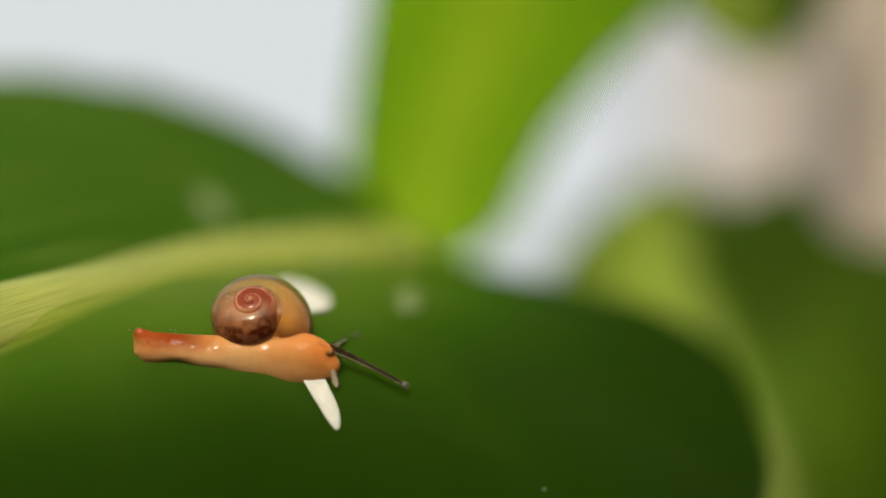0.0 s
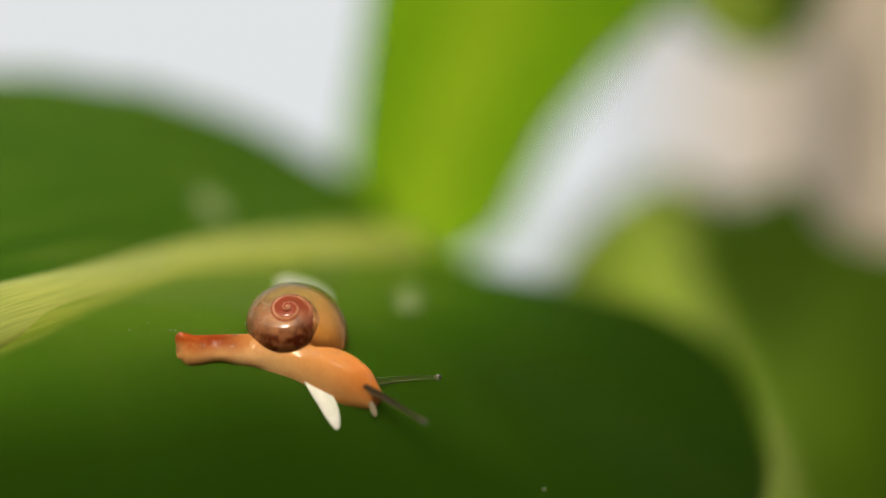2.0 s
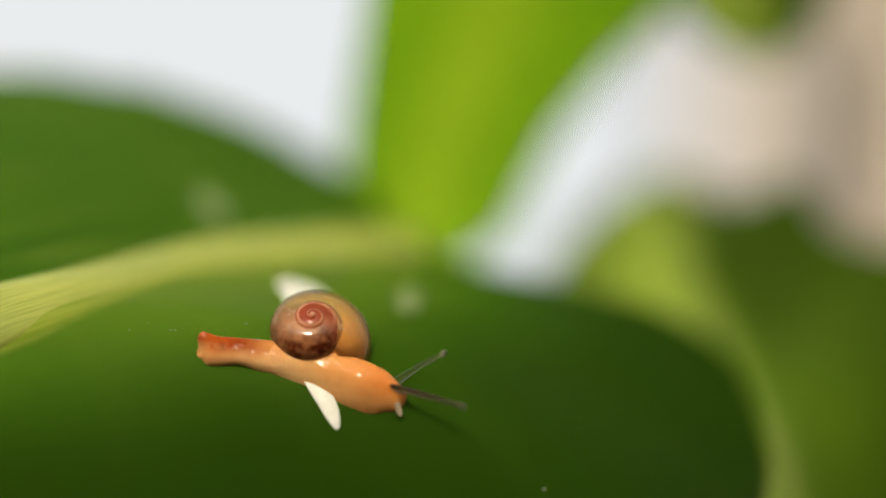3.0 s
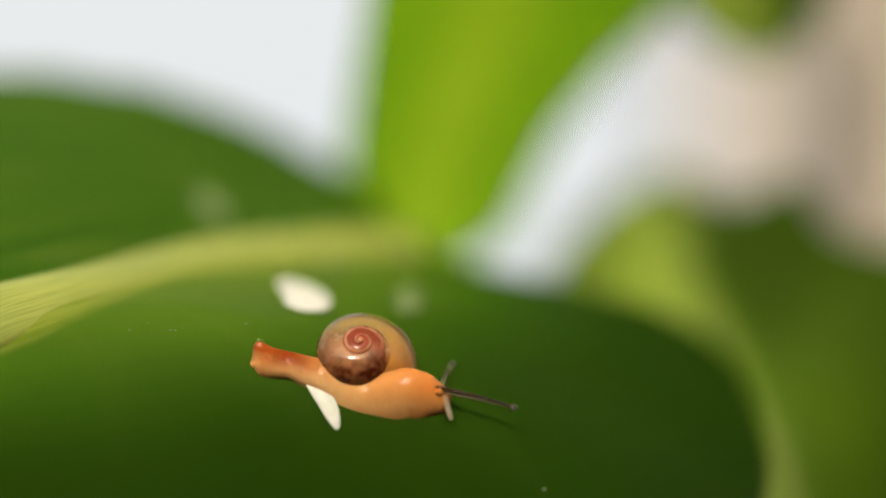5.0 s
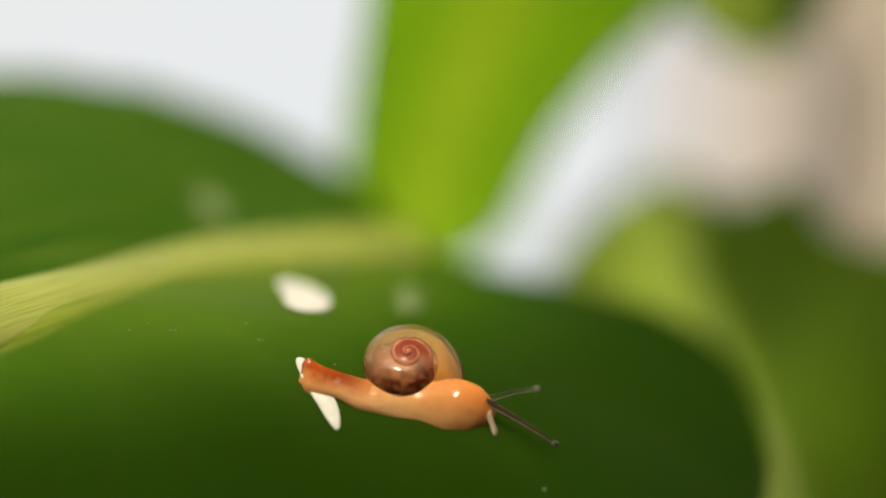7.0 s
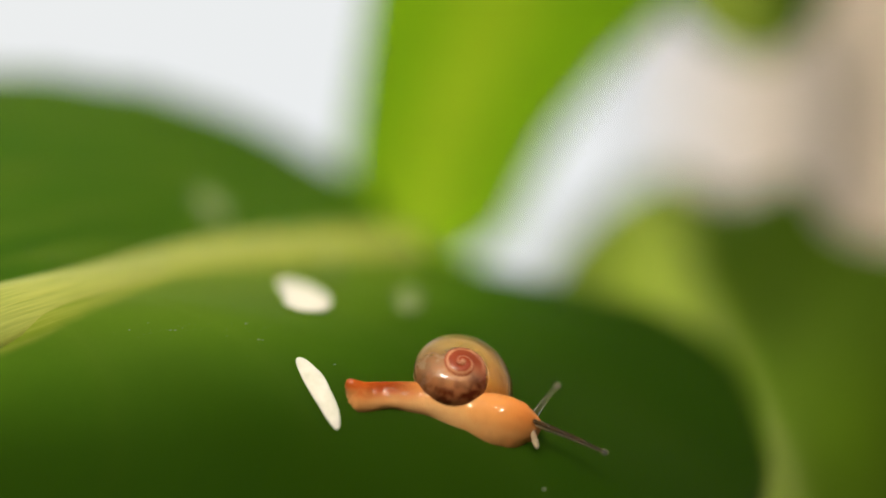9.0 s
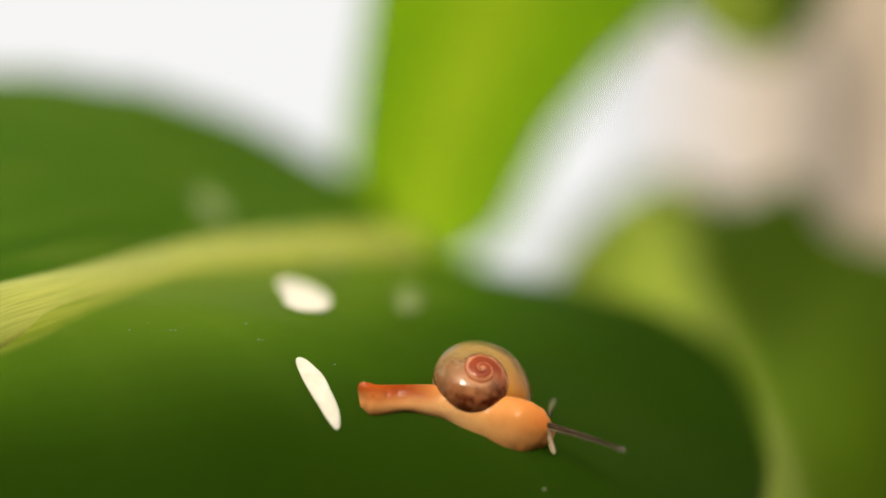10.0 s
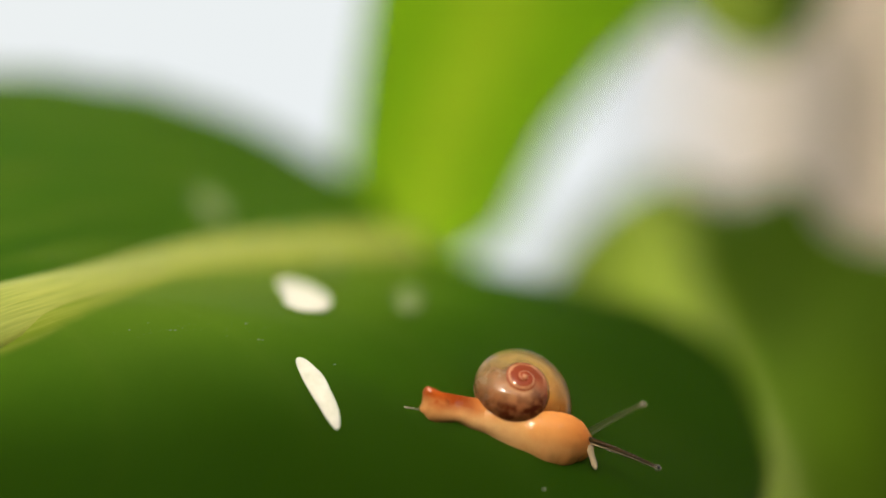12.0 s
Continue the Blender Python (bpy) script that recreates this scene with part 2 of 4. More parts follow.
def shell_material():
    """Thin horn-coloured shell: ruddy early whorls with a pale band, marbled brown, then clear amber towards the mouth."""
    m, tree, p = nodes_of("shell_horn")
    uv = tree.nodes.new("ShaderNodeUVMap")
    sep = tree.nodes.new("ShaderNodeSeparateXYZ")
    tree.links.new(uv.outputs[0], sep.inputs[0])
    u, v = sep.outputs[0], sep.outputs[1]
    n = noise_of(tree, 1100, 4, rough=0.6)
    n2 = noise_of(tree, 2600, 3)
    lump = noise_of(tree, 800, 2)
    uu = math_node(tree, "ADD", u, math_node(tree, "MULTIPLY", math_node(tree, "SUBTRACT", n, 0.5), 0.08))
    vv = math_node(tree, "ADD", v, math_node(tree, "MULTIPLY", math_node(tree, "SUBTRACT", n2, 0.5), 0.06))
    main = ramp(tree, uu, [(0.0, (0.74, 0.30, 0.06)), (0.025, (0.58, 0.28, 0.07)), (0.06, (0.40, 0.28, 0.09)), (0.125, (0.38, 0.27, 0.10)),
                           (0.16, (0.26, 0.13, 0.05)), (0.195, (0.10, 0.020, 0.005)), (0.245, (0.060, 0.008, 0.002)),
                           (0.275, (0.22, 0.038, 0.008)), (0.40, (0.25, 0.036, 0.007)), (0.7, (0.28, 0.040, 0.008))])
    ring = ramp(tree, vv, [(0.10, (0, 0, 0)), (0.132, (0.3, 0.3, 0.3)), (0.146, (0.9, 0.9, 0.9)), (0.162, (0.9, 0.9, 0.9)), (0.180, (0.04, 0.04, 0.04))])
    aged = ramp(tree, u, [(0.265, (0, 0, 0)), (0.31, (0.9, 0.9, 0.9)), (0.7, (0.9, 0.9, 0.9))])
    col = mixed(tree, math_node(tree, "MULTIPLY", math_node(tree, "MULTIPLY", ring, aged), ramp(tree, n, [(0.36, (0.35, 0.35, 0.35)), (0.52, (1, 1, 1))])), main, (0.58, 0.28, 0.13))
    top = ramp(tree, vv, [(0.11, (0, 0, 0)), (0.16, (0.7, 0.7, 0.7)), (0.215, (1, 1, 1))])
    middle = ramp(tree, u, [(0.13, (0, 0, 0)), (0.17, (0.9, 0.9, 0.9)), (0.215, (0.9, 0.9, 0.9)), (0.26, (0.35, 0.35, 0.35)), (0.29, (0, 0, 0))])
    veil = ramp(tree, n, [(0.36, (0.35, 0.35, 0.35)), (0.54, (1, 1, 1))])
    col = mixed(tree, math_node(tree, "MULTIPLY", math_node(tree, "MULTIPLY", top, middle), veil), col, (0.50, 0.24, 0.10))
    blot = ramp(tree, n2, [(0.47, (0, 0, 0)), (0.57, (1, 1, 1))])
    col = mixed(tree, math_node(tree, "MULTIPLY", math_node(tree, "MULTIPLY", blot, middle), 0.5), col, (0.42, 0.16, 0.055))
    lines = ramp(tree, math_node(tree, "SINE", math_node(tree, "MULTIPLY", uu, 260.0)), [(0.7, (0, 0, 0)), (1.0, (1, 1, 1))])
    col = mixed(tree, math_node(tree, "MULTIPLY", math_node(tree, "MULTIPLY", lines, ramp(tree, u, [(0.15, (1, 1, 1)), (0.2, (0, 0, 0))])), 0.12), col, (0.85, 0.75, 0.6))
    tree.links.new(col, p.inputs["Base Color"])
    p.inputs["Roughness"].default_value = 0.35
    p.inputs["Specular IOR Level"].default_value = 0.02
    rings = math_node(tree, "SINE", math_node(tree, "MULTIPLY", math_node(tree, "ADD", u, math_node(tree, "MULTIPLY", n, 0.01)), 420.0))
    high = math_node(tree, "ADD", math_node(tree, "MULTIPLY", rings, 0.02), math_node(tree, "MULTIPLY", lump, 1.0))
    bump(tree, p, math_node(tree, "ADD", high, math_node(tree, "MULTIPLY", n2, 0.2)), 0.22, 0.00008)
    sheen = nd(tree, "ShaderNodeBump", Strength=0.5, Distance=0.00006)
    tree.links.new(math_node(tree, "ADD", lump, math_node(tree, "MULTIPLY", rings, 0.012)), sheen.inputs["Height"])
    t = tree.nodes.new("ShaderNodeBsdfTransparent")
    t.inputs["Color"].default_value = (0.95, 0.88, 0.60, 1)
    mix = tree.nodes.new("ShaderNodeMixShader")
    clear = ramp(tree, u, [(0.0, (0.97, 0.97, 0.97)), (0.02, (0.7, 0.7, 0.7)), (0.06, (0.74, 0.74, 0.74)), (0.12, (0.66, 0.66, 0.66)), (0.17, (0.2, 0.2, 0.2)), (0.2, (0, 0, 0))])
    outer = ramp(tree, v, [(0.0, (1, 1, 1)), (0.2, (0.9, 0.9, 0.9)), (0.30, (0.3, 0.3, 0.3)), (0.7, (0.3, 0.3, 0.3)), (0.85, (1, 1, 1))])
    clear = math_node(tree, "MULTIPLY", clear, outer)
    tree.links.new(clear, mix.inputs[0])
    tree.links.new(p.outputs[0], mix.inputs[1])
    tree.links.new(t.outputs[0], mix.inputs[2])
    wet(tree, mix.outputs[0], 1.40, 0.03, sheen.outputs[0])
    return m


def mantle_material():
    """Flesh seen inside the clear shell: olive amber far in, orange towards the mouth, softly blotched."""
    m, tree, p = nodes_of("mantle_flesh")
    uv = tree.nodes.new("ShaderNodeUVMap")
    sep = tree.nodes.new("ShaderNodeSeparateXYZ")
    tree.links.new(uv.outputs[0], sep.inputs[0])
    n = noise_of(tree, 1500, 4)
    u = math_node(tree, "ADD", sep.outputs[0], math_node(tree, "MULTIPLY", math_node(tree, "SUBTRACT", n, 0.5), 0.30))
    col = ramp(tree, u, [(0.0, (0.26, 0.12, 0.035)), (0.25, (0.36, 0.25, 0.09)), (0.45, (0.44, 0.31, 0.11)), (0.62, (0.53, 0.33, 0.11)), (0.80, (0.66, 0.32, 0.09)), (1.0, (0.70, 0.27, 0.055))])
    col = mixed(tree, math_node(tree, "MULTIPLY", ramp(tree, noise_of(tree, 3600, 3), [(0.5, (0, 0, 0)), (0.7, (1, 1, 1))]), 0.35), col, (0.80, 0.55, 0.26))
    tree.links.new(col, p.inputs["Base Color"])
    p.inputs["Roughness"].default_value = 0.4
    p.inputs["Specular IOR Level"].default_value = 0.1
    bump(tree, p, n, 0.3, 0.00004)
    return m


def glow_material(name, colour, strength):
    m, tree, p = nodes_of(name)
    e = tree.nodes.new("ShaderNodeEmission")
    n = noise_of(tree, 0.8, 2)
    tree.links.new(mixed(tree, n, colour, (0.86, 0.84, 0.82)), e.inputs[0])
    e.inputs[1].default_value = strength
    tree.links.new(e.outputs[0], tree.nodes["Material Output"].inputs[0])
    return m


LEAF_MAIN = leaf_material("leaf_main", (0.027, 0.092, 0.005), (0.060, 0.152, 0.007), (0.20, 0.30, 0.03), (0.42, 0.60, 0.03), 0.3, rough=0.42, near_shade=0.64, shine=0.008, by_rib=0.75, streaks=0.35, skirt=0.95)
LEAF_TALL = leaf_material("leaf_young", (0.30, 0.58, 0.020), (0.52, 0.80, 0.040), (0.90, 1.0, 0.13), (0.80, 1.0, 0.22), 0.8, veins=7.0, stripe=0.75, far_half_shade=0.5, glow_share=0.5)
LEAF_SIDE = leaf_material("leaf_side", (0.010, 0.034, 0.002), (0.028, 0.060, 0.002), (0.31, 0.42, 0.05), (0.40, 0.70, 0.05), 0.2, veins=8.0, lit_half=1.0, mottle=0.9)
RIB = rib_material("rib_pale", (0.20, 0.26, 0.022), (0.38, 0.41, 0.07))
RIB_SIDE = rib_material("rib_green", (0.13, 0.19, 0.010), (0.21, 0.27, 0.018))
STALK = rib_material("stalk_green", (0.14, 0.20, 0.03), (0.26, 0.30, 0.06))
CHALK = plain_material("chalk_white", (0.62, 0.62, 0.47), (0.80, 0.79, 0.66), 2500, 0.8, height=0.00002, shine=0.2)
CHALK_DIM = plain_material("chalk_thin", (0.12, 0.19, 0.04), (0.22, 0.28, 0.09), 2500, 0.8)
DUST = plain_material("dust_pale", (0.10, 0.12, 0.05), (0.42, 0.44, 0.28), 4000, 0.4)
DIRT = plain_material("dirt_dark", (0.012, 0.012, 0.006), (0.05, 0.045, 0.025), 4000, 0.7)
SOIL = plain_material("soil", (0.05, 0.035, 0.022), (0.13, 0.09, 0.06), 25, 0.95, height=0.01)
POST = plain_material("post_wood", (0.58, 0.48, 0.36), (0.72, 0.62, 0.50), 60, 0.7, stretch=(1, 1, 0.1))
PLASTER = plain_material("plaster_cream", (0.62, 0.57, 0.49), (0.72, 0.67, 0.60), 12, 0.85)
DARK_PLASTER = plain_material("plaster_grey", (0.10, 0.09, 0.07), (0.16, 0.14, 0.11), 8, 0.9, height=0.002)
BACK = glow_material("pale_sky", (0.72, 0.79, 0.88), 0.82)
SKIN = skin_material("snail_skin")
SHELL = shell_material()
MANTLE = mantle_material()
JELLY = jelly_material("jelly_clear", (0.50, 0.40, 0.26), 0.965, film=1.2)
JELLY_FAINT = jelly_material("jelly_faint", (0.45, 0.38, 0.24), 0.975, film=1.12)
JELLY_PALE = jelly_material("jelly_pale", (0.62, 0.54, 0.36), 0.82)
FEELER_SKIN = jelly_material("feeler_pale", (0.78, 0.62, 0.40), 0.6)
CORE = plain_material("horn_core", (0.016, 0.009, 0.002), (0.045, 0.024, 0.006), 3000, 0.3, shine=0.04)
EYE_BLACK = plain_material("eye_black", (0.006, 0.005, 0.004), (0.012, 0.010, 0.008), 3000, 0.15)

MM = 0.001
NEAR_ARCH = 3.0


def part(name, bm, material, parent=None, label=""):
    me = bpy.data.meshes.new(name)
    bm.to_mesh(me)
    bm.free()
    me.materials.append(material)
    for poly in me.polygons:
        poly.use_smooth = True
    ob = new(name, me)
    ob.parent = parent
    return tagged(ob, label)


def spline(pts, s):
    """A point on a smooth curve through pts, s from 0 to 1."""
    p = np.array(pts, float)
    n = len(p) - 1
    k = min(int(s * n), n - 1)
    f = s * n - k
    a = p[k - 1] if k > 0 else 2 * p[0] - p[1]
    b, c = p[k], p[k + 1]
    d = p[k + 2] if k + 2 <= n else 2 * p[n] - p[n - 1]
    return 0.5 * (2 * b + (c - a) * f + (2 * a - 5 * b + 4 * c - d) * f * f + (3 * b - a - 3 * c + d) * f ** 3)


def blade_point(rib, edge, s, v, arch=0.0):
    """A point of a leaf half, in metres: s along the rib, v from the rib (0) to the margin (1)."""
    a, b = spline(rib, s), spline(edge, s)
    p = a + (b - a) * v
    p[2] += arch * 4 * v * (1 - v) * np.linalg.norm(b - a) / 20 * max(0.0, 1 - (s / 0.7) ** 2)
    return Vector(p * MM)


def grid_faces(bm, rows, uvs=None, wrap=False):
    """Quads between rows of points; uvs: the same rows of (u, v)."""
    layer = bm.loops.layers.uv.verify()
    vs = [[bm.verts.new(p) for p in r] for r in rows]
    m = len(rows[0])
    for i in range(len(rows) - 1):
        for j in range(m if wrap else m - 1):
            k = (j + 1) % m
            f = bm.faces.new((vs[i][j], vs[i][k], vs[i + 1][k], vs[i + 1][j]))
            if uvs:
                q = [uvs[i][j], uvs[i][j + 1] if wrap else uvs[i][k], uvs[i + 1][j + 1] if wrap else uvs[i + 1][k], uvs[i + 1][j]]
                for loop, w in zip(f.loops, q):
                    loop[layer].uv = w
    return vs


def tube(bm, pts, radii, sides=12, flat=1.0, up=(0, 0, 1), u0=0.0):
    """A tube along pts with closed, rounded ends; flat: its thickness along up against its width."""
    pts = [Vector(p) for p in pts]
    rows, uvs = [], []
    n = len(pts)
    for i, p in enumerate(pts):
        t = (pts[min(i + 1, n - 1)] - pts[max(i - 1, 0)]).normalized()
        side = t.cross(Vector(up)).normalized()
        top = side.cross(t)
        r = radii[i]
        rows.append([p + side * (r * math.cos(a)) + top * (r * flat * math.sin(a)) for a in [2 * math.pi * j / sides for j in range(sides)]])
        uvs.append([(u0 + i / n, j / sides) for j in range(sides + 1)])
    vs = grid_faces(bm, rows, uvs, wrap=True)
    bm.faces.new(list(reversed(vs[0])))
    bm.faces.new(vs[-1])
    bmesh.ops.recalc_face_normals(bm, faces=bm.faces[:])


# ---- the setting ----
def slab(name, lo, hi, material, bevel=0.0):
    bm = bmesh.new()
    bmesh.ops.create_cube(bm, size=1.0)
    for v in bm.verts:
        v.co = Vector([lo[i] + (v.co[i] + 0.5) * (hi[i] - lo[i]) for i in range(3)])
    if bevel:
        bmesh.ops.bevel(bm, geom=bm.edges[:], offset=bevel, segments=3, affect="EDGES")
    ob = part(name, bm, material)
    for poly in ob.data.polygons:
        poly.use_smooth = False
    return ob


def setting():
    bm = bmesh.new()
    rows = [[(-2.5 + 0.125 * i, -2.5 + 0.125 * j, 0.004 * noise.noise(Vector((i * 0.9, j * 0.9, 0)))) for i in range(41)] for j in range(41)]
    grid_faces(bm, rows)
    tagged(part("ground", bm, SOIL), "bare dark brown garden soil below the plant", "ground", kind="structure")
    bm = bmesh.new()
    grid_faces(bm, [[(-2.4 + 4.8 * i / 12, 1.6, -0.05 + 2.6 * j / 6) for i in range(13)] for j in range(7)])
    tagged(part("backdrop", bm, BACK), "bright pale overcast sky in the distance", "sky", kind="structure")
    wall = slab("wall_cream", (0.0150, 0.072, 0.0), (0.33, 0.10, 0.62), PLASTER, 0.003)
    tagged(wall, "cream plastered garden wall standing behind the plant", "wall", kind="structure")
    # added wall, out of view behind the camera, keeps low skylight off the leaf
    south = slab("sky_block_wall", (-1.3, -0.62, 0.0), (1.3, -0.54, 0.68), DARK_PLASTER)
    tagged(south, "unseen plain grey-brown wall added to block low skylight", "wall", kind="structure")
    bm = bmesh.new()
    pts = [Vector((0.0262, 0.042, z * 0.03)) for z in range(16)]
    tube(bm, pts, [0.0092 + 0.0003 * math.sin(1.7 * i) for i in range(16)], 20, up=(0, 1, 0))
    tagged(part("wooden_post", bm, POST), "pale beige weathered wooden post standing behind the leaves", "post")


# ---- the plant ----
MAIN_RIB = [(-21.51, -4.1, 295.0), (-18.38, -1.9, 296.44), (-15.67, -0.1, 297.62), (-12.97, 2.7, 298.38), (-10.24, 6.9, 299.17), (-7.22, 9.65, 299.72), (-4.06, 12.4, 300.02), (-1.43, 14.4, 300.02)]
MAIN_NEAR = [(-20.76, -8.1, 289.58), (-16.48, -8.1, 286.78), (-10.22, -5.1, 285.09), (-2.63, -2.1, 285.09), (4.64, -2.1, 286.66), (9.23, -1.1, 288.73), (12.1, 7.4, 290.9), (12.1, 10.4, 293.2), (11.5, 12.65, 295.2), (10.0, 13.9, 296.75), (7.6, 14.65, 297.8), (3.9, 15.4, 298.7), (0.6, 15.4, 299.4), (-1.43, 14.4, 300.02)]
MAIN_FAR = [(-25.43, 16.86, 305.84), (-21.49, 17.89, 306.81), (-18.17, 18.92, 307.21), (-14.75, 19.44, 307.0), (-11.3, 19.95, 306.38), (-8.29, 20.47, 305.33), (-5.5, 20.98, 303.92), (-3.14, 20.47, 302.37), (-1.43, 14.4, 300.02)]
TALL_RIB = [(-0.94, 25.11, 298.57), (-0.57, 24.06, 302.18), (0.38, 22.5, 305.02), (1.56, 20.93, 308.02), (2.35, 19.36, 310.25), (3.33, 17.01, 313.51), (3.92, 13.62, 317.63)]
TALL_NEAR = [(-0.94, 25.11, 298.57), (-3.7, 24.33, 301.23), (-4.15, 23.02, 303.61), (-3.88, 21.71, 305.7), (-3.49, 20.41, 307.98), (-3.06, 18.84, 310.22), (-2.38, 16.49, 313.46), (-0.11, 14.4, 316.62), (3.92, 13.62, 317.63)]
TALL_FAR = [(-0.94, 25.11, 298.57), (2.42, 24.59, 300.39), (3.74, 24.06, 302.79), (4.93, 23.54, 305.06), (6.81, 22.76, 307.41), (9.03, 21.97, 309.74), (10.39, 20.93, 311.55), (10.52, 19.62, 313.76), (8.25, 16.23, 316.39), (3.92, 13.62, 317.63)]
SIDE_RIB = [(14.86, 20.11, 283.43), (14.22, 20.62, 288.06), (13.38, 21.66, 291.51), (11.65, 23.73, 295.23), (10.69, 25.28, 297.6), (10.11, 27.35, 300.52), (9.92, 29.94, 303.53)]
SIDE_NEAR = [(14.86, 20.11, 283.43), (9.73, 20.11, 286.93), (5.08, 21.14, 291.54), (3.49, 23.21, 295.25), (3.9, 25.28, 297.85), (5.58, 27.87, 300.52), (7.63, 29.42, 302.39), (9.92, 29.94, 303.53)]
SIDE_FAR = [(14.86, 20.11, 283.43), (19.35, 22.18, 285.55), (23.08, 23.21, 290.23), (23.24, 22.69, 295.02), (21.73, 22.18, 298.84), (18.71, 22.69, 300.14), (16.51, 23.21, 300.86), (15.02, 24.25, 302.96), (13.4, 25.8, 302.34), (12.0, 27.87, 302.37), (9.92, 29.94, 303.53)]
TOP_RIB = [(9.56, 23.73, 321.94), (10.48, 24.76, 318.47), (11.63, 25.28, 314.91), (12.75, 25.28, 311.27), (13.95, 24.76, 307.97)]
TOP_NEAR = [(9.56, 23.73, 321.94), (6.28, 24.25, 318.41), (6.84, 24.25, 314.31), (9.33, 24.25, 310.95), (11.54, 24.25, 308.77), (13.95, 24.76, 307.97)]
TOP_FAR = [(9.56, 23.73, 321.94), (15.96, 26.32, 319.90), (17.71, 26.84, 315.56), (16.79, 26.32, 311.60), (15.54, 25.28, 309.08), (13.95, 24.76, 307.97)]


def leaf(plant, name, rib, near, far, skin, label, width, arch=(0.0, 0.0), steps=(64, 22), rib_skin=RIB, proud=0.5):
    """A blade of two halves on one rib, with a raised pale midrib."""
    bm = bmesh.new()
    for edge, a, sgn in ((near, arch[0], 1), (far, arch[1], -1)):
        rows, uvs = [], []
        for i in range(steps[0] + 1):
            s = 0.002 + 0.994 * i / steps[0]
            rows.append([blade_point(rib, edge, s, j / steps[1], a) for j in range(steps[1] + 1)])
            uvs.append([(s, sgn * j / steps[1]) for j in range(steps[1] + 1)])
            for j, p in enumerate(rows[-1]):
                p.z += 0.00010 * (j / steps[1]) * noise.noise(Vector((s * 14, sgn * 3 + j / steps[1] * 3, len(name))))
        grid_faces(bm, rows, uvs)
    bmesh.ops.remove_doubles(bm, verts=bm.verts[:], dist=0.00001)
    bmesh.ops.recalc_face_normals(bm, faces=bm.faces[:])
    ob = part("leaf", bm, skin, plant, label)
    sol = ob.modifiers.new("thickness", "SOLIDIFY")
    sol.thickness, sol.offset = 0.00022, 0.0
    bm = bmesh.new()
    pts = [Vector(spline(rib, 0.004 + 0.99 * i / 60) * MM) for i in range(61)]
    rad = [width(i / 60) * MM for i in range(61)]
    tube(bm, pts, rad, 20, flat=proud, up=(0, -0.75, 0.66))
    part("midrib", bm, rib_skin, ob, "pale yellow-green fibrous midrib")
    return ob


def build_plant():
    plant = new("plant")
    plant.location = (0, 0, 0)
    tagged(plant, "green broad-leaved plant with pale ribs growing from soil", "plant")
    base = spline(MAIN_RIB, 1.0)
    bm = bmesh.new()
    line = [(0.5, 26, 0), (-0.5, 26, 80), (-1.5, 24, 160), (-2.0, 21, 230), (base[0] + 0.2, base[1] + 4.0, 280), (base[0] + 0.3, base[1] + 4.0, 298)]
    tube(bm, [Vector(spline(line, i / 50) * MM) for i in range(51)], [(2.0 - 1.2 * (i / 50)) * MM for i in range(51)], 16, up=(0, 1, 0))
    part("stem", bm, STALK, plant, "slender green stem")
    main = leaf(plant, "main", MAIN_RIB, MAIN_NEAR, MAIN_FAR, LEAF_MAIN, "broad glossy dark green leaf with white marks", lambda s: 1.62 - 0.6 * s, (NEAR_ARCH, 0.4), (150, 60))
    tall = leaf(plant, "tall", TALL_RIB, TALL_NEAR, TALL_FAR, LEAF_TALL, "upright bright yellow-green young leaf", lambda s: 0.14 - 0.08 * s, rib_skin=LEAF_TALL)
    side = leaf(plant, "side", SIDE_RIB, SIDE_NEAR, SIDE_FAR, LEAF_SIDE, "mottled green leaf with a broad yellow rib", lambda s: 0.60 - 0.25 * s, rib_skin=RIB_SIDE)
    top = leaf(plant, "top", TOP_RIB, TOP_NEAR, TOP_FAR, LEAF_SIDE, "dark green drooping leaf tip", lambda s: 0.6 - 0.5 * s)
    joins = ((main, [base, base + (0.1, 2.5, -0.3), base + (0.3, 4.0, -1.0)], 0.75),
             (tall, [spline(TALL_RIB, 0.0), base + (0.2, 3.6, -0.6), base + (0.3, 4.0, -2.0)], 0.7),
             (side, [spline(SIDE_RIB, 0.0), (14, 29, 272), (6, 26, 262), (-1.8, 21.5, 240)], 1.0),
             (top, [spline(TOP_RIB, 0.0), (16, 23, 336), (24, 25, 331), (28, 25, 300), (20, 25, 262), (-1.8, 21.5, 238)], 0.6))
    for ob, line, r in joins:
        bm = bmesh.new()
        tube(bm, [Vector(spline(line, i / 24) * MM) for i in range(25)], [r * MM] * 25, 12, up=(0.1, 0.9, 0.4))
        part("petiole", bm, STALK, ob)


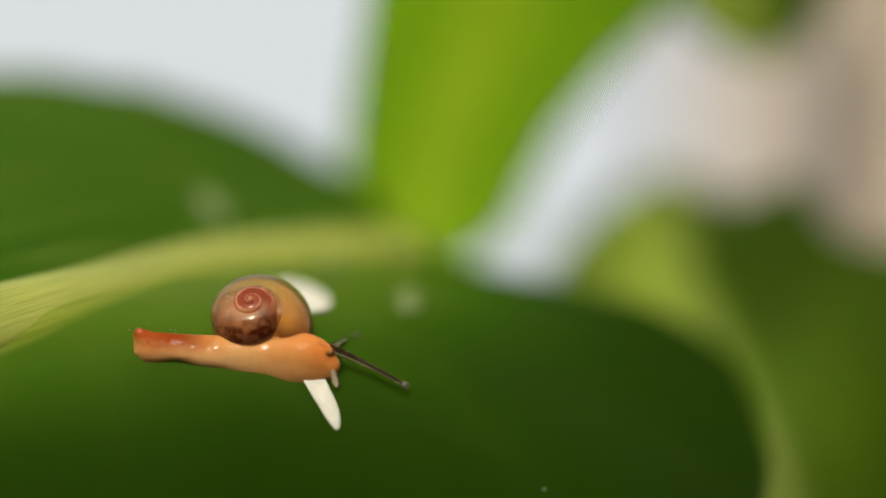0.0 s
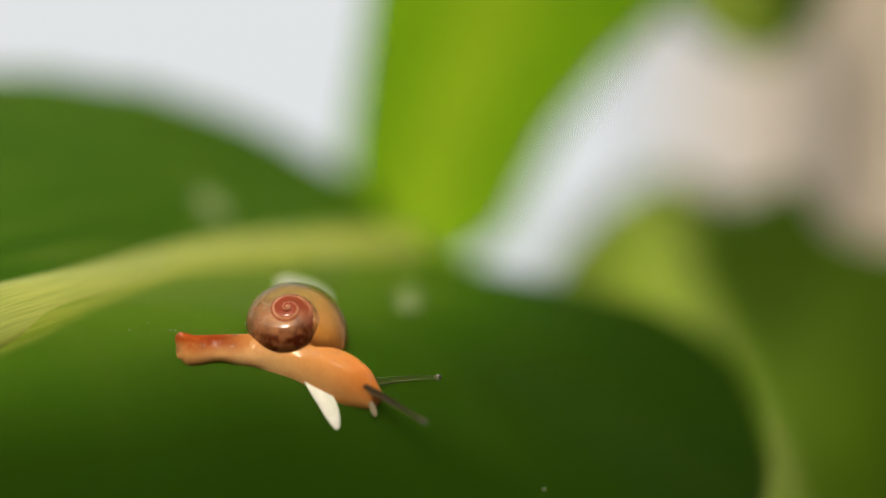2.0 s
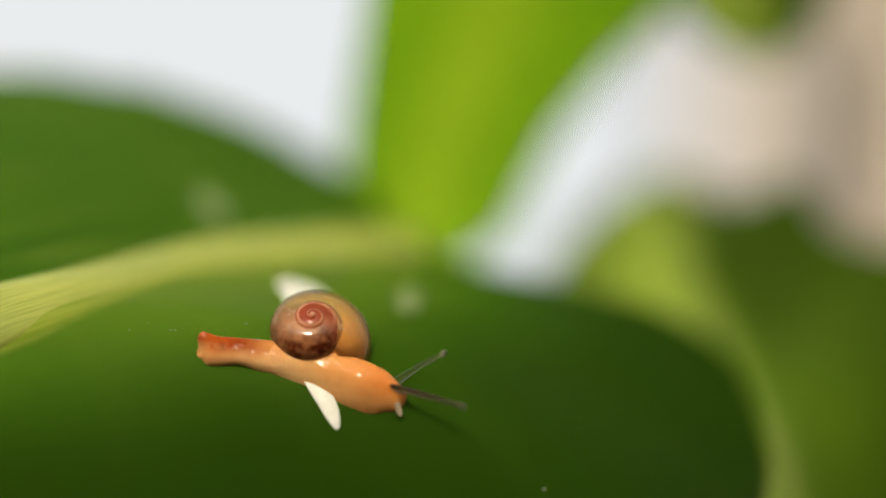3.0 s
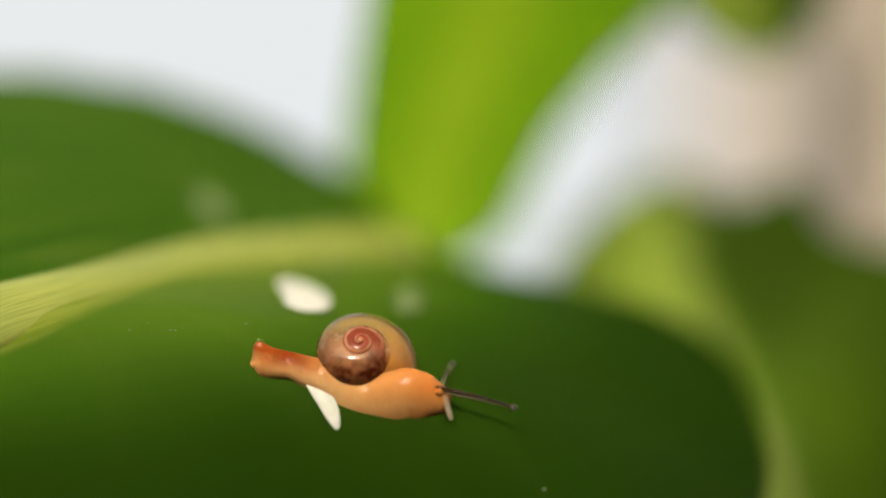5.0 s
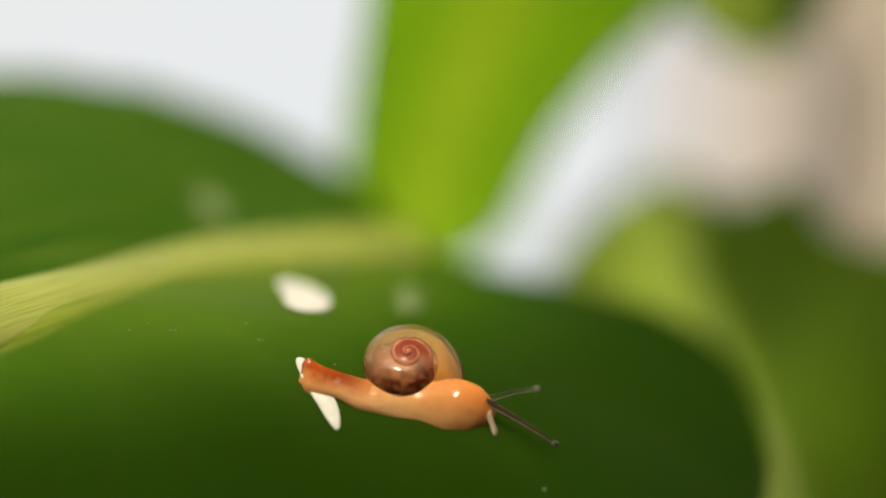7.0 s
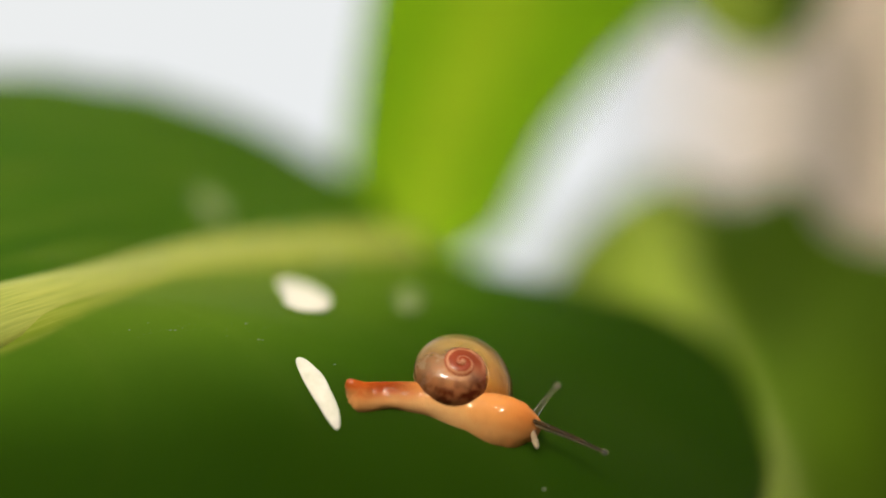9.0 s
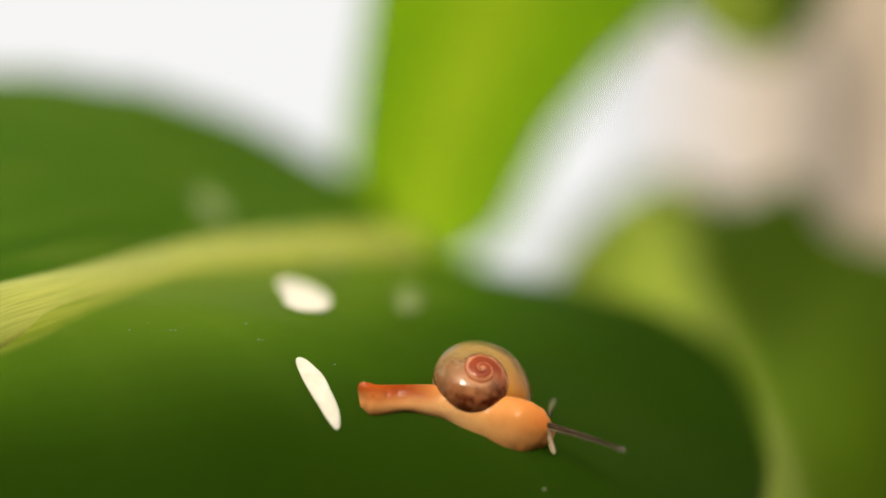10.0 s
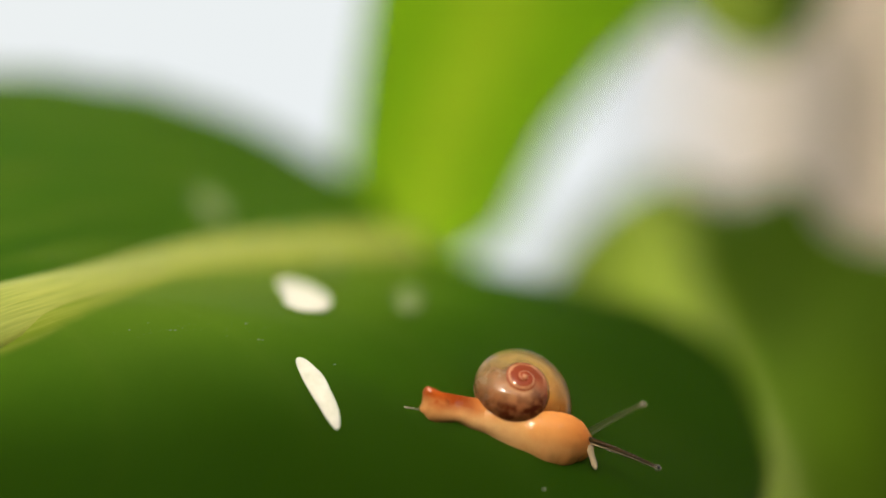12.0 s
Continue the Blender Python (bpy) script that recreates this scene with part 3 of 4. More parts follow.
# ---- marks on the broad leaf ----
def leaf_mark(name, label, category, centre, along, across, height, skin, edge_noise=0.07, taper=0.0, group=""):
    """A low crust that follows the leaf: centre and half axes in the blade's own coordinates."""
    c, a, b = np.array(centre), np.array(along), np.array(across)

    def at(r, w, wob):
        cw, sw = math.cos(w), math.sin(w)
        return c + a * (r * cw) + b * (r * wob * sw * (1 - taper * cw))

    def out(q):
        edge, bow = (MAIN_NEAR, NEAR_ARCH) if centre[1] >= 0 else (MAIN_FAR, 0.4)
        p = blade_point(MAIN_RIB, edge, q[0], abs(q[1]), bow)
        n = (blade_point(MAIN_RIB, edge, q[0] + 0.01, abs(q[1]), bow) - p).cross(blade_point(MAIN_RIB, edge, q[0], abs(q[1]) + 0.01, bow) - p).normalized()
        return p, n if n.dot(Vector((0, -0.5, 0.9))) > 0 else -n
    rows = []
    sides = 72
    for k, (r, h) in enumerate([(1.0, -0.15), (1.0, 0.35), (0.94, 0.7), (0.8, 0.9), (0.55, 1.0), (0.28, 1.0), (0.02, 1.0)]):
        row = []
        for j in range(sides):
            w = 2 * math.pi * j / sides
            wob = 1 + edge_noise * noise.noise(Vector((math.cos(w) * 2.2 + centre[0] * 50, math.sin(w) * 2.2, 1.0))) + 0.4 * edge_noise * noise.noise(Vector((math.cos(w) * 7, math.sin(w) * 7, 4.0)))
            lift = h * height + (0.25 * height * noise.noise(Vector((r * math.cos(w) * 4, r * math.sin(w) * 4, centre[0] * 30))) if k > 1 else 0)
            p, up = out(at(r, w, wob))
            row.append(p + up * (0.00020 + lift * MM))
        rows.append(row)
    bm = bmesh.new()
    vs = grid_faces(bm, rows, wrap=True)
    bm.faces.new(vs[-1])
    bm.faces.new(list(reversed(vs[0])))
    bmesh.ops.recalc_face_normals(bm, faces=bm.faces[:])
    return tagged(part(name, bm, skin), label, category, group)


def marks():
    leaf_mark("white_spot", "long chalky white scar on the green leaf", "leaf spot", (0.3207, 0.5204), (-0.0200, 0.0800), (0.0082, -0.0040), 0.04, CHALK, edge_noise=0.10, taper=0.30, group="white spots on the leaf")
    leaf_mark("white_spot", "oval chalky white spot on the green leaf", "leaf spot", (0.4657, 0.2925), (-0.0265, 0.0598), (-0.0448, 0.0277), 0.04, CHALK, edge_noise=0.25, taper=0.15, group="white spots on the leaf")
    leaf_mark("white_spot", "small faint whitish spot on the green leaf", "leaf spot", (0.525, 0.42), (-0.008, 0.023), (0.053, -0.014), 0.06, CHALK_DIM, taper=0.0, group="white spots on the leaf")
    leaf_mark("white_spot", "tiny faint whitish fleck on the leaf", "leaf spot", (0.708, 0.182), (-0.005, 0.029), (0.029, -0.021), 0.06, CHALK_DIM, taper=0.0, group="white spots on the leaf")
    leaf_mark("white_spot", "pale whitish spot on the far leaf half", "leaf spot", (0.615, -0.341), (0.035, 0.08), (0.008, -0.047), 0.06, CHALK_DIM, taper=0.0, group="white spots on the leaf")


def debris():
    """Tiny grains and glints of dust on the broad leaf along the snail's way and by the rib."""
    rng = random.Random(7)
    pale, dark = bmesh.new(), bmesh.new()

    def grain(bm, s, v, size, far=False):
        p = blade_point(MAIN_RIB, MAIN_FAR if far else MAIN_NEAR, s, v, 0.4 if far else NEAR_ARCH) + Vector((0.12, -0.45, 0.88)) * 0.00012
        wide = Vector((rng.uniform(0.6, 2.0), rng.uniform(0.6, 1.6), rng.uniform(0.4, 0.9)))
        for w in bmesh.ops.create_icosphere(bm, subdivisions=1, radius=size * MM)["verts"]:
            w.co = p + Vector((w.co.x * wide.x, w.co.y * wide.y, w.co.z * wide.z))
    for k in range(80):
        q = rng.random() ** 1.6
        grain(pale, 0.325 + 0.052 * q + rng.gauss(0, 0.02), 0.249 + 0.552 * q + rng.gauss(0, 0.02), rng.uniform(0.006, 0.013))
    for k in range(110):
        q = rng.random()
        grain(pale if k % 3 else dark, 0.275 + 0.09 * q + rng.gauss(0, 0.008), 0.24 + 0.10 * q + rng.gauss(0, 0.018), rng.uniform(0.005, 0.011))
    for s, v, size in ((0.315, 0.27, 0.045), (0.317, 0.275, 0.035), (0.365, 0.32, 0.035), (0.345, 0.37, 0.045), (0.346, 0.375, 0.03), (0.352, 0.482, 0.04),
                       (0.335, 0.75, 0.045), (0.35, 0.76, 0.035), (0.355, 0.81, 0.05), (0.338, 0.545, 0.025), (0.345, 0.52, 0.02), (0.296, 0.23, 0.03)):
        grain(pale, s, v, size)
    for k in range(34):
        q = rng.random()
        grain(dark if k % 3 else pale, 0.33 + 0.09 * q + rng.gauss(0, 0.006), 0.165 - 0.05 * q + abs(rng.gauss(0, 0.02)), rng.uniform(0.012, 0.032), far=True)
    tagged(part("leaf_dust", pale, DUST), "fine pale dust grains lying on the leaf", "dust", kind="stuff")
    tagged(part("leaf_dirt", dark, DIRT), "fine dark dirt specks on the leaf beside its rib", "dirt", kind="stuff")


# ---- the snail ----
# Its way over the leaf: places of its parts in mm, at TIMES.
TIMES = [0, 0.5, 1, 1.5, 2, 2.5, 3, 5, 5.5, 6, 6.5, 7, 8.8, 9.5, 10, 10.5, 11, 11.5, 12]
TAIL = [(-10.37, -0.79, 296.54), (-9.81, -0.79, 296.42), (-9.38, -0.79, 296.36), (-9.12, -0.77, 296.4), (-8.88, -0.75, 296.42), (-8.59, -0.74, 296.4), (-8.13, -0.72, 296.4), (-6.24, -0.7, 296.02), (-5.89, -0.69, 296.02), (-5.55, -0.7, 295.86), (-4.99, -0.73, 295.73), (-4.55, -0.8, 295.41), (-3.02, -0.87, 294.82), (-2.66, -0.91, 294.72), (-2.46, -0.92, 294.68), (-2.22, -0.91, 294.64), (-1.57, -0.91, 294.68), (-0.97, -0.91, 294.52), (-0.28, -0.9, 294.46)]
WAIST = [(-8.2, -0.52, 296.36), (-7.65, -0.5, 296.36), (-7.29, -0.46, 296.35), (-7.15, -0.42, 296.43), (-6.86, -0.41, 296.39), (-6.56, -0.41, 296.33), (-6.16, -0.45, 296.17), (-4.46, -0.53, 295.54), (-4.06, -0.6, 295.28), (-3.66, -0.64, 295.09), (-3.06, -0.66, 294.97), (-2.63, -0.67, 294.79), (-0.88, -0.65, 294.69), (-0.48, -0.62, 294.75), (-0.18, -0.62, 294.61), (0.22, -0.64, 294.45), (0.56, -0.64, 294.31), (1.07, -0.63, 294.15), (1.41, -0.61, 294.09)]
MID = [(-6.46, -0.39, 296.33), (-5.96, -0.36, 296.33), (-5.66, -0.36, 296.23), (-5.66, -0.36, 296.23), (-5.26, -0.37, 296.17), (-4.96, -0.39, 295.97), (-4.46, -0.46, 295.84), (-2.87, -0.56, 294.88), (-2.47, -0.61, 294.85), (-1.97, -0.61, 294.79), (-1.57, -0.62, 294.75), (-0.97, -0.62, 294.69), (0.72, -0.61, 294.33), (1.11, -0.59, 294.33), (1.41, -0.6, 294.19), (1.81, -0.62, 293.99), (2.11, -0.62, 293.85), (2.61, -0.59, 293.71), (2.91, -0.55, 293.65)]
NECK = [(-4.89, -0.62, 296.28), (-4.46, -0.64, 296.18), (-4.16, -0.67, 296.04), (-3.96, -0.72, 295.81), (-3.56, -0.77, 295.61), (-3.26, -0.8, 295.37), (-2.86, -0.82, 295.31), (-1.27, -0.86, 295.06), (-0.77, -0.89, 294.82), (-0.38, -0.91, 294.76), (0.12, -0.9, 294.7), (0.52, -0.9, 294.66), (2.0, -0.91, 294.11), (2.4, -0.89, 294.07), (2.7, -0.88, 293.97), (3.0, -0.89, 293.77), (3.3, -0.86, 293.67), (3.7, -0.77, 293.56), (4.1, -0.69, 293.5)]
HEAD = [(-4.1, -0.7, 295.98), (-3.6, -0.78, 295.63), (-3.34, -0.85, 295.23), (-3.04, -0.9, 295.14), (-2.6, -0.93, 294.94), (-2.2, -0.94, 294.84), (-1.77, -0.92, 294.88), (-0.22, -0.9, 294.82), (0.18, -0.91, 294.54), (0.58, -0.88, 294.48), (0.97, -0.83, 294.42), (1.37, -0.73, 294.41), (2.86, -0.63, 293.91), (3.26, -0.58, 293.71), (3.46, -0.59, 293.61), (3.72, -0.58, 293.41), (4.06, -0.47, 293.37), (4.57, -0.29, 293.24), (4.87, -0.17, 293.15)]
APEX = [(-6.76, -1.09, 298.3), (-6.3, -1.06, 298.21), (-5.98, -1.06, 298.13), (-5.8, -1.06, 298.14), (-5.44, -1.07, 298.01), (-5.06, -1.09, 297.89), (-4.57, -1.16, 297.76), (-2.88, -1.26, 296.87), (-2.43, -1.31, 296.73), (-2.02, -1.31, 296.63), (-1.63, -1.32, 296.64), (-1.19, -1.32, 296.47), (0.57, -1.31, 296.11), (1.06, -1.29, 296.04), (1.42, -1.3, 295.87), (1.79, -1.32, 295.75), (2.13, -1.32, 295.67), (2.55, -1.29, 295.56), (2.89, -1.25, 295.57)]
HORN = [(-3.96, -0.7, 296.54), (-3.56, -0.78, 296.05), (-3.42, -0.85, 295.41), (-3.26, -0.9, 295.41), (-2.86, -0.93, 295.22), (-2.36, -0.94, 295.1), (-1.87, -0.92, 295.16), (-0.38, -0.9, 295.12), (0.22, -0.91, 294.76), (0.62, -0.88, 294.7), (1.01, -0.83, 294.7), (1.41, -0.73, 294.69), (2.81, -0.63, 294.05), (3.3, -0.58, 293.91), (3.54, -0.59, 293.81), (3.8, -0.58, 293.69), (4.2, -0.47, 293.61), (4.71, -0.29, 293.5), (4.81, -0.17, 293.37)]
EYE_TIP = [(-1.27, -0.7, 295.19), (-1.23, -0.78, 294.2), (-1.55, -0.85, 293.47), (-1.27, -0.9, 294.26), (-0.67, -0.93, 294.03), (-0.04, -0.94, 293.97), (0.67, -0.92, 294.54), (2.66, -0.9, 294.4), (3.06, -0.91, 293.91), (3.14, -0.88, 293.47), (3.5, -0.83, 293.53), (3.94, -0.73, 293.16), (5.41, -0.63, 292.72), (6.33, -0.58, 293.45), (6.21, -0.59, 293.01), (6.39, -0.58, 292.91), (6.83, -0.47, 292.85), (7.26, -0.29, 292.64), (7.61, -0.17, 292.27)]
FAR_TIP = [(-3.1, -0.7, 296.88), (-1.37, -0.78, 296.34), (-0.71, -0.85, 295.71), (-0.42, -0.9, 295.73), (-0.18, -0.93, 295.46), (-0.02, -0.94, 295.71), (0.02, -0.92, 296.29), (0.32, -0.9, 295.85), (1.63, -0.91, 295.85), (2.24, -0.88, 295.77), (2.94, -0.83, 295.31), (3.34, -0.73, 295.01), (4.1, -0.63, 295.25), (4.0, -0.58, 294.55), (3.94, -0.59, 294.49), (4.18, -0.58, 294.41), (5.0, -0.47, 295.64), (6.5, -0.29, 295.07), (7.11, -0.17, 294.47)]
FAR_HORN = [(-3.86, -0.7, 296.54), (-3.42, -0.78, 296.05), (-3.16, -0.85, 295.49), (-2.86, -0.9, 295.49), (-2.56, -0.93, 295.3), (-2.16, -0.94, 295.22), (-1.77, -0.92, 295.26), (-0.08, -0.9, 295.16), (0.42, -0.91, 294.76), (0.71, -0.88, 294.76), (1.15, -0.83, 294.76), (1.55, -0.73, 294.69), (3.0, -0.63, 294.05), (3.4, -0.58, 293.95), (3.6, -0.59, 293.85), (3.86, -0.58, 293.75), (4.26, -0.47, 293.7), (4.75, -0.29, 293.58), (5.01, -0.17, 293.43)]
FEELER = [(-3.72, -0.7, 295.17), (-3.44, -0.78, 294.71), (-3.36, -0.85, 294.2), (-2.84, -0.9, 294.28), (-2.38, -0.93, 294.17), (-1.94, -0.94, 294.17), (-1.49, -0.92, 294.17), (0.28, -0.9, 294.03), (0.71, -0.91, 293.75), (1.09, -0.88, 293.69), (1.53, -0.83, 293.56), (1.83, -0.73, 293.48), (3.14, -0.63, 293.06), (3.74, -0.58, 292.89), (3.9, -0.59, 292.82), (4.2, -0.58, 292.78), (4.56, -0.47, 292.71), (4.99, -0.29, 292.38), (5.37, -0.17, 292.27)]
# shell: lift of its tip, turn away, roll, in degrees
SHELL_TURN = [(37, -4.0, 0.0), (37, -3.0, -1.0), (37, -2.0, -2.0), (37, -1.0, -3.0), (37, 0.0, -4.0), (37, 1.0, -5.0), (37, 2.0, -6.0), (34.5, 4.0, -5.0), (34.5, 4.5, -4.8), (34.5, 5.0, -4.5), (34.5, 5.5, -4.2), (34.5, 6.0, -4.0), (33.5, 13.0, -8.0), (33.5, 15.0, -8.0), (33.5, 15.0, -8.0), (33.5, 15.5, -8.0), (33.5, 16.0, -8.0), (33.5, 16.5, -8.0), (33.5, 17.0, -8.0)]
UP = Vector((0.08, -0.28, 0.95)).normalized()


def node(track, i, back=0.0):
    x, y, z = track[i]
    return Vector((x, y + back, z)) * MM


def spindle(bm, a, b, c, deep, keel=0.0, sides=20, rings=12):
    """A rounded body slice: half length a along x, half width b, height c above and depth below its axis; keel sharpens its top."""
    rows = []
    for i in range(1, rings):
        w = math.pi * i / rings
        x, k = -a * math.cos(w), math.sin(w)
        row = []
        for j in range(sides):
            q = 2 * math.pi * j / sides
            y, z = math.cos(q), math.sin(q)
            z = z if z > 0 else -abs(z) ** 0.85
            row.append((x, b * k * y * (1 - keel * max(z, 0)), (c if z > 0 else deep) * k * z))
        rows.append(row)
    vs = grid_faces(bm, rows, wrap=True)
    p, q = bm.verts.new((-a, 0, 0)), bm.verts.new((a, 0, 0))
    for j in range(sides):
        bm.faces.new((p, vs[0][(j + 1) % sides], vs[0][j]))
        bm.faces.new((q, vs[-1][j], vs[-1][(j + 1) % sides]))
    bmesh.ops.recalc_face_normals(bm, faces=bm.faces[:])


# slices: share of the body's length from tail (0) to head (4), half length, half width, height above and depth below the axis, in mm
PROFILE = [(0.0, 0.40, 0.46, 0.58, 0.56), (0.5, 0.66, 0.54, 0.60, 0.46), (1.0, 0.74, 0.64, 0.63, 0.58), (1.5, 0.74, 0.74, 0.66, 0.92), (2.0, 0.74, 0.78, 0.72, 1.18),
           (2.5, 0.74, 0.76, 0.78, 1.32), (3.0, 0.72, 0.70, 0.78, 1.34), (3.5, 0.62, 0.60, 0.70, 1.16), (4.0, 0.52, 0.44, 0.42, 0.76)]
SLICES = 91


def profile(u):
    q = spline(PROFILE, min(max(u / 4, 0), 1))
    return q[1], q[2], q[3], q[4] + 0.075 * math.sin(u * 7.5 + 1.0)


def frame_of(forward, up):
    x = Vector(forward).normalized()
    y = Vector(up).cross(x).normalized()
    z = x.cross(y)
    return Matrix((x, y, z)).transposed().to_4x4()


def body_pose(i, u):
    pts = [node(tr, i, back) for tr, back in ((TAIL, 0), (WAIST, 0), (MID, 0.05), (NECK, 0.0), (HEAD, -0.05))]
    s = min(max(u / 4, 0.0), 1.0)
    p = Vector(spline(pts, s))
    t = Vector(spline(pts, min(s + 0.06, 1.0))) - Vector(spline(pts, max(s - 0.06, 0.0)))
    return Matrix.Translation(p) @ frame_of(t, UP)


def whorls(bm):
    """The coiled shell, its tip at the origin and its axis along z; it widens clockwise seen from the tip."""
    turns, grow, sides, steps = 3.4, 1.60, 56, 280
    rows, uvs = [], []
    for i in range(steps + 1):
        back = turns * (1 - i / steps)
        size = (grow ** -back - grow ** -turns) / (1 - grow ** -turns)
        ang = radians(-45) + 2 * math.pi * back
        out = Vector((math.cos(ang), math.sin(ang), 0))
        mid = SHELL_MID * size
        tuck = 1 - 0.28 * max(0.0, 1 - back / 0.10) ** 2
        centre = out * mid + Vector((0, 0, SHELL_DROP * size))
        row = []
        for j in range(sides):
            q = 2 * math.pi * j / sides
            row.append((centre + out * (SHELL_WIDE * size * tuck * math.cos(q)) + Vector((0, 0, SHELL_TALL * size * tuck * math.sin(q)))) * MM)
        rows.append(row)
        uvs.append([(back / 4, j / sides) for j in range(sides + 1)])
    vs = grid_faces(bm, rows, uvs, wrap=True)
    layer = bm.loops.layers.uv.verify()
    for v in bmesh.ops.create_uvsphere(bm, u_segments=20, v_segments=12, radius=0.10 * MM)["verts"]:
        v.co.z = v.co.z * 0.75 - 0.06 * MM
        for loop in v.link_loops:
            loop[layer].uv = (0.62, 0.15)
    bmesh.ops.remove_doubles(bm, verts=bm.verts[:], dist=0.000002)
    bmesh.ops.recalc_face_normals(bm, faces=bm.faces[:])


SHELL_MID, SHELL_WIDE, SHELL_TALL, SHELL_DROP = 0.75, 1.50, 1.30, -1.70


BACK_TINTS = [(0.0, 0.36, 0.060, 0.004), (0.5, 0.26, 0.042, 0.004), (1.0, 0.52, 0.20, 0.050), (1.5, 0.66, 0.35, 0.12), (2.0, 0.66, 0.32, 0.095),
              (2.5, 0.65, 0.28, 0.075), (3.0, 0.64, 0.24, 0.055), (3.5, 0.62, 0.20, 0.038), (4.0, 0.60, 0.20, 0.036)]


def back_colour(u):
    return (*spline(BACK_TINTS, min(max(u / 4, 0), 1))[1:], u / 4)


def build_snail():
    snail = new("snail")
    tagged(snail, "small orange land snail with glossy brown shell crawling on the leaf", "snail")
    made = {"snail": snail, "slices": []}
    for k in range(SLICES):
        u = 4 * k / (SLICES - 1)
        bm = bmesh.new()
        a, b, c, deep = profile(u)
        spindle(bm, a * MM, b * MM, c * MM, deep * MM, keel=0.35 if u < 1.2 else 0.1)
        ob = part("body_segment", bm, SKIN, snail)
        ob.color = back_colour(u)
        made["slices"].append((u, ob))
    bm = bmesh.new()
    whorls(bm)
    made["shell"] = part("shell", bm, SHELL, snail, "glossy translucent coiled shell, amber and marbled brown")
    bm = bmesh.new()
    flesh, full = [], []
    for i in range(45):
        back = 0.74 - 0.77 * i / 44
        size = 1.60 ** -back
        ang = radians(-45) + 2 * math.pi * back
        flesh.append((Vector((math.cos(ang), math.sin(ang), 0)) * (SHELL_MID * size) + Vector((0, 0, SHELL_DROP * size))) * MM)
        full.append((0.86 - 0.45 * max(0.0, (i - 36) / 8) ** 3) * size)
    tube(bm, flesh, [SHELL_WIDE * w * MM for w in full], 26, flat=0.80, up=(0, 0, 1))
    part("mantle", bm, MANTLE, made["shell"], "soft orange mantle inside the shell mouth")
    # blunt tail end with an upper and a lower corner
    bm = bmesh.new()
    rows = []
    for i, (x, top, low, wide) in enumerate([(0.50, 0.52, -0.54, 0.44), (0.20, 0.58, -0.52, 0.40), (-0.08, 0.66, -0.45, 0.33), (-0.30, 0.70, -0.36, 0.25), (-0.42, 0.62, -0.30, 0.16), (-0.47, 0.42, -0.24, 0.06)]):
        row = []
        for j in range(16):
            q = 2 * math.pi * j / 16
            z = math.sin(q)
            notch = 0.16 * (1 - abs(z)) if i > 2 else 0.0
            row.append(Vector((x + notch, wide * math.cos(q), z * (top if z > 0 else -low))) * MM)
        rows.append(row)
    vs = grid_faces(bm, rows, wrap=True)
    bm.faces.new(vs[0])
    bm.faces.new(vs[-1])
    bmesh.ops.recalc_face_normals(bm, faces=bm.faces[:])
    made["tail"] = part("tail_tip", bm, SKIN, snail, "blunt reddish tail end")
    made["tail"].color = back_colour(0.0)
    bm = bmesh.new()
    tube(bm, [Vector((-0.35, 0, -0.22)) * MM, Vector((-0.6, 0.0, -0.24)) * MM, Vector((-0.95, 0.05, -0.26)) * MM], [0.07 * MM, 0.045 * MM, 0.05 * MM], 8)
    part("slime_thread", bm, FEELER_SKIN, made["tail"], "clear slime thread")
    # eye stalks along x from their roots
    for key, length in (("horn", HORN_LONG), ("far_horn", FAR_LONG)):
        bm = bmesh.new()
        n = 16
        tube(bm, [Vector((length * i / n, 0, 0.05 * math.sin(3.1 * i / n))) * MM for i in range(n + 1)], [(0.175 - 0.105 * (i / n) ** 0.7) * MM for i in range(n + 1)], 14)
        horn = part("eye_stalk", bm, JELLY if key == "horn" else JELLY_FAINT, snail, "translucent grey-brown eye stalk")
        bm = bmesh.new()
        tube(bm, [Vector((length * i / n, 0, 0.045 - 0.03 * i / n + 0.05 * math.sin(3.1 * i / n))) * MM for i in range(n + 1)], [((0.095 if key == "horn" else 0.010) - 0.055 * (i / n) * (1 if key == "horn" else 0.08)) * MM for i in range(n + 1)], 10)
        part("stalk_core", bm, CORE, horn, "dark muscle inside the stalk")
        bm = bmesh.new()
        tube(bm, [Vector((length * i / n, 0, -0.085 * (1 - 0.7 * i / n) + 0.05 * math.sin(3.1 * i / n))) * MM for i in range(n + 1)], [((0.042 if key == "horn" else 0.008) * (1 - 0.55 * i / n)) * MM for i in range(n + 1)], 8)
        part("stalk_strand", bm, FEELER_SKIN, horn, "pale strand along the underside of the stalk")
        bm = bmesh.new()
        bmesh.ops.create_uvsphere(bm, u_segments=16, v_segments=10, radius=0.125 * MM)
        for v in bm.verts:
            v.co.x *= 1.15
            v.co.x += length * MM
        part("eye_bulb", bm, JELLY_PALE, horn, "clear rounded stalk tip")
        bm = bmesh.new()
        bmesh.ops.create_uvsphere(bm, u_segments=12, v_segments=8, radius=0.062 * MM)
        for v in bm.verts:
            v.co += Vector((length + 0.03, -0.10, 0.05)) * MM
        part("eye", bm, EYE_BLACK, horn, "black eye")
        bm = bmesh.new()
        tube(bm, [Vector((0.66 * i / 6 - 0.50, 0, -0.05)) * MM for i in range(7)], [(0.125 - 0.03 * (i / 6) ** 1.5) * MM for i in range(7)], 14)
        part("stalk_root", bm, SKIN, horn, "orange wrinkled stalk root").color = back_colour(3.6)
        made[key] = horn
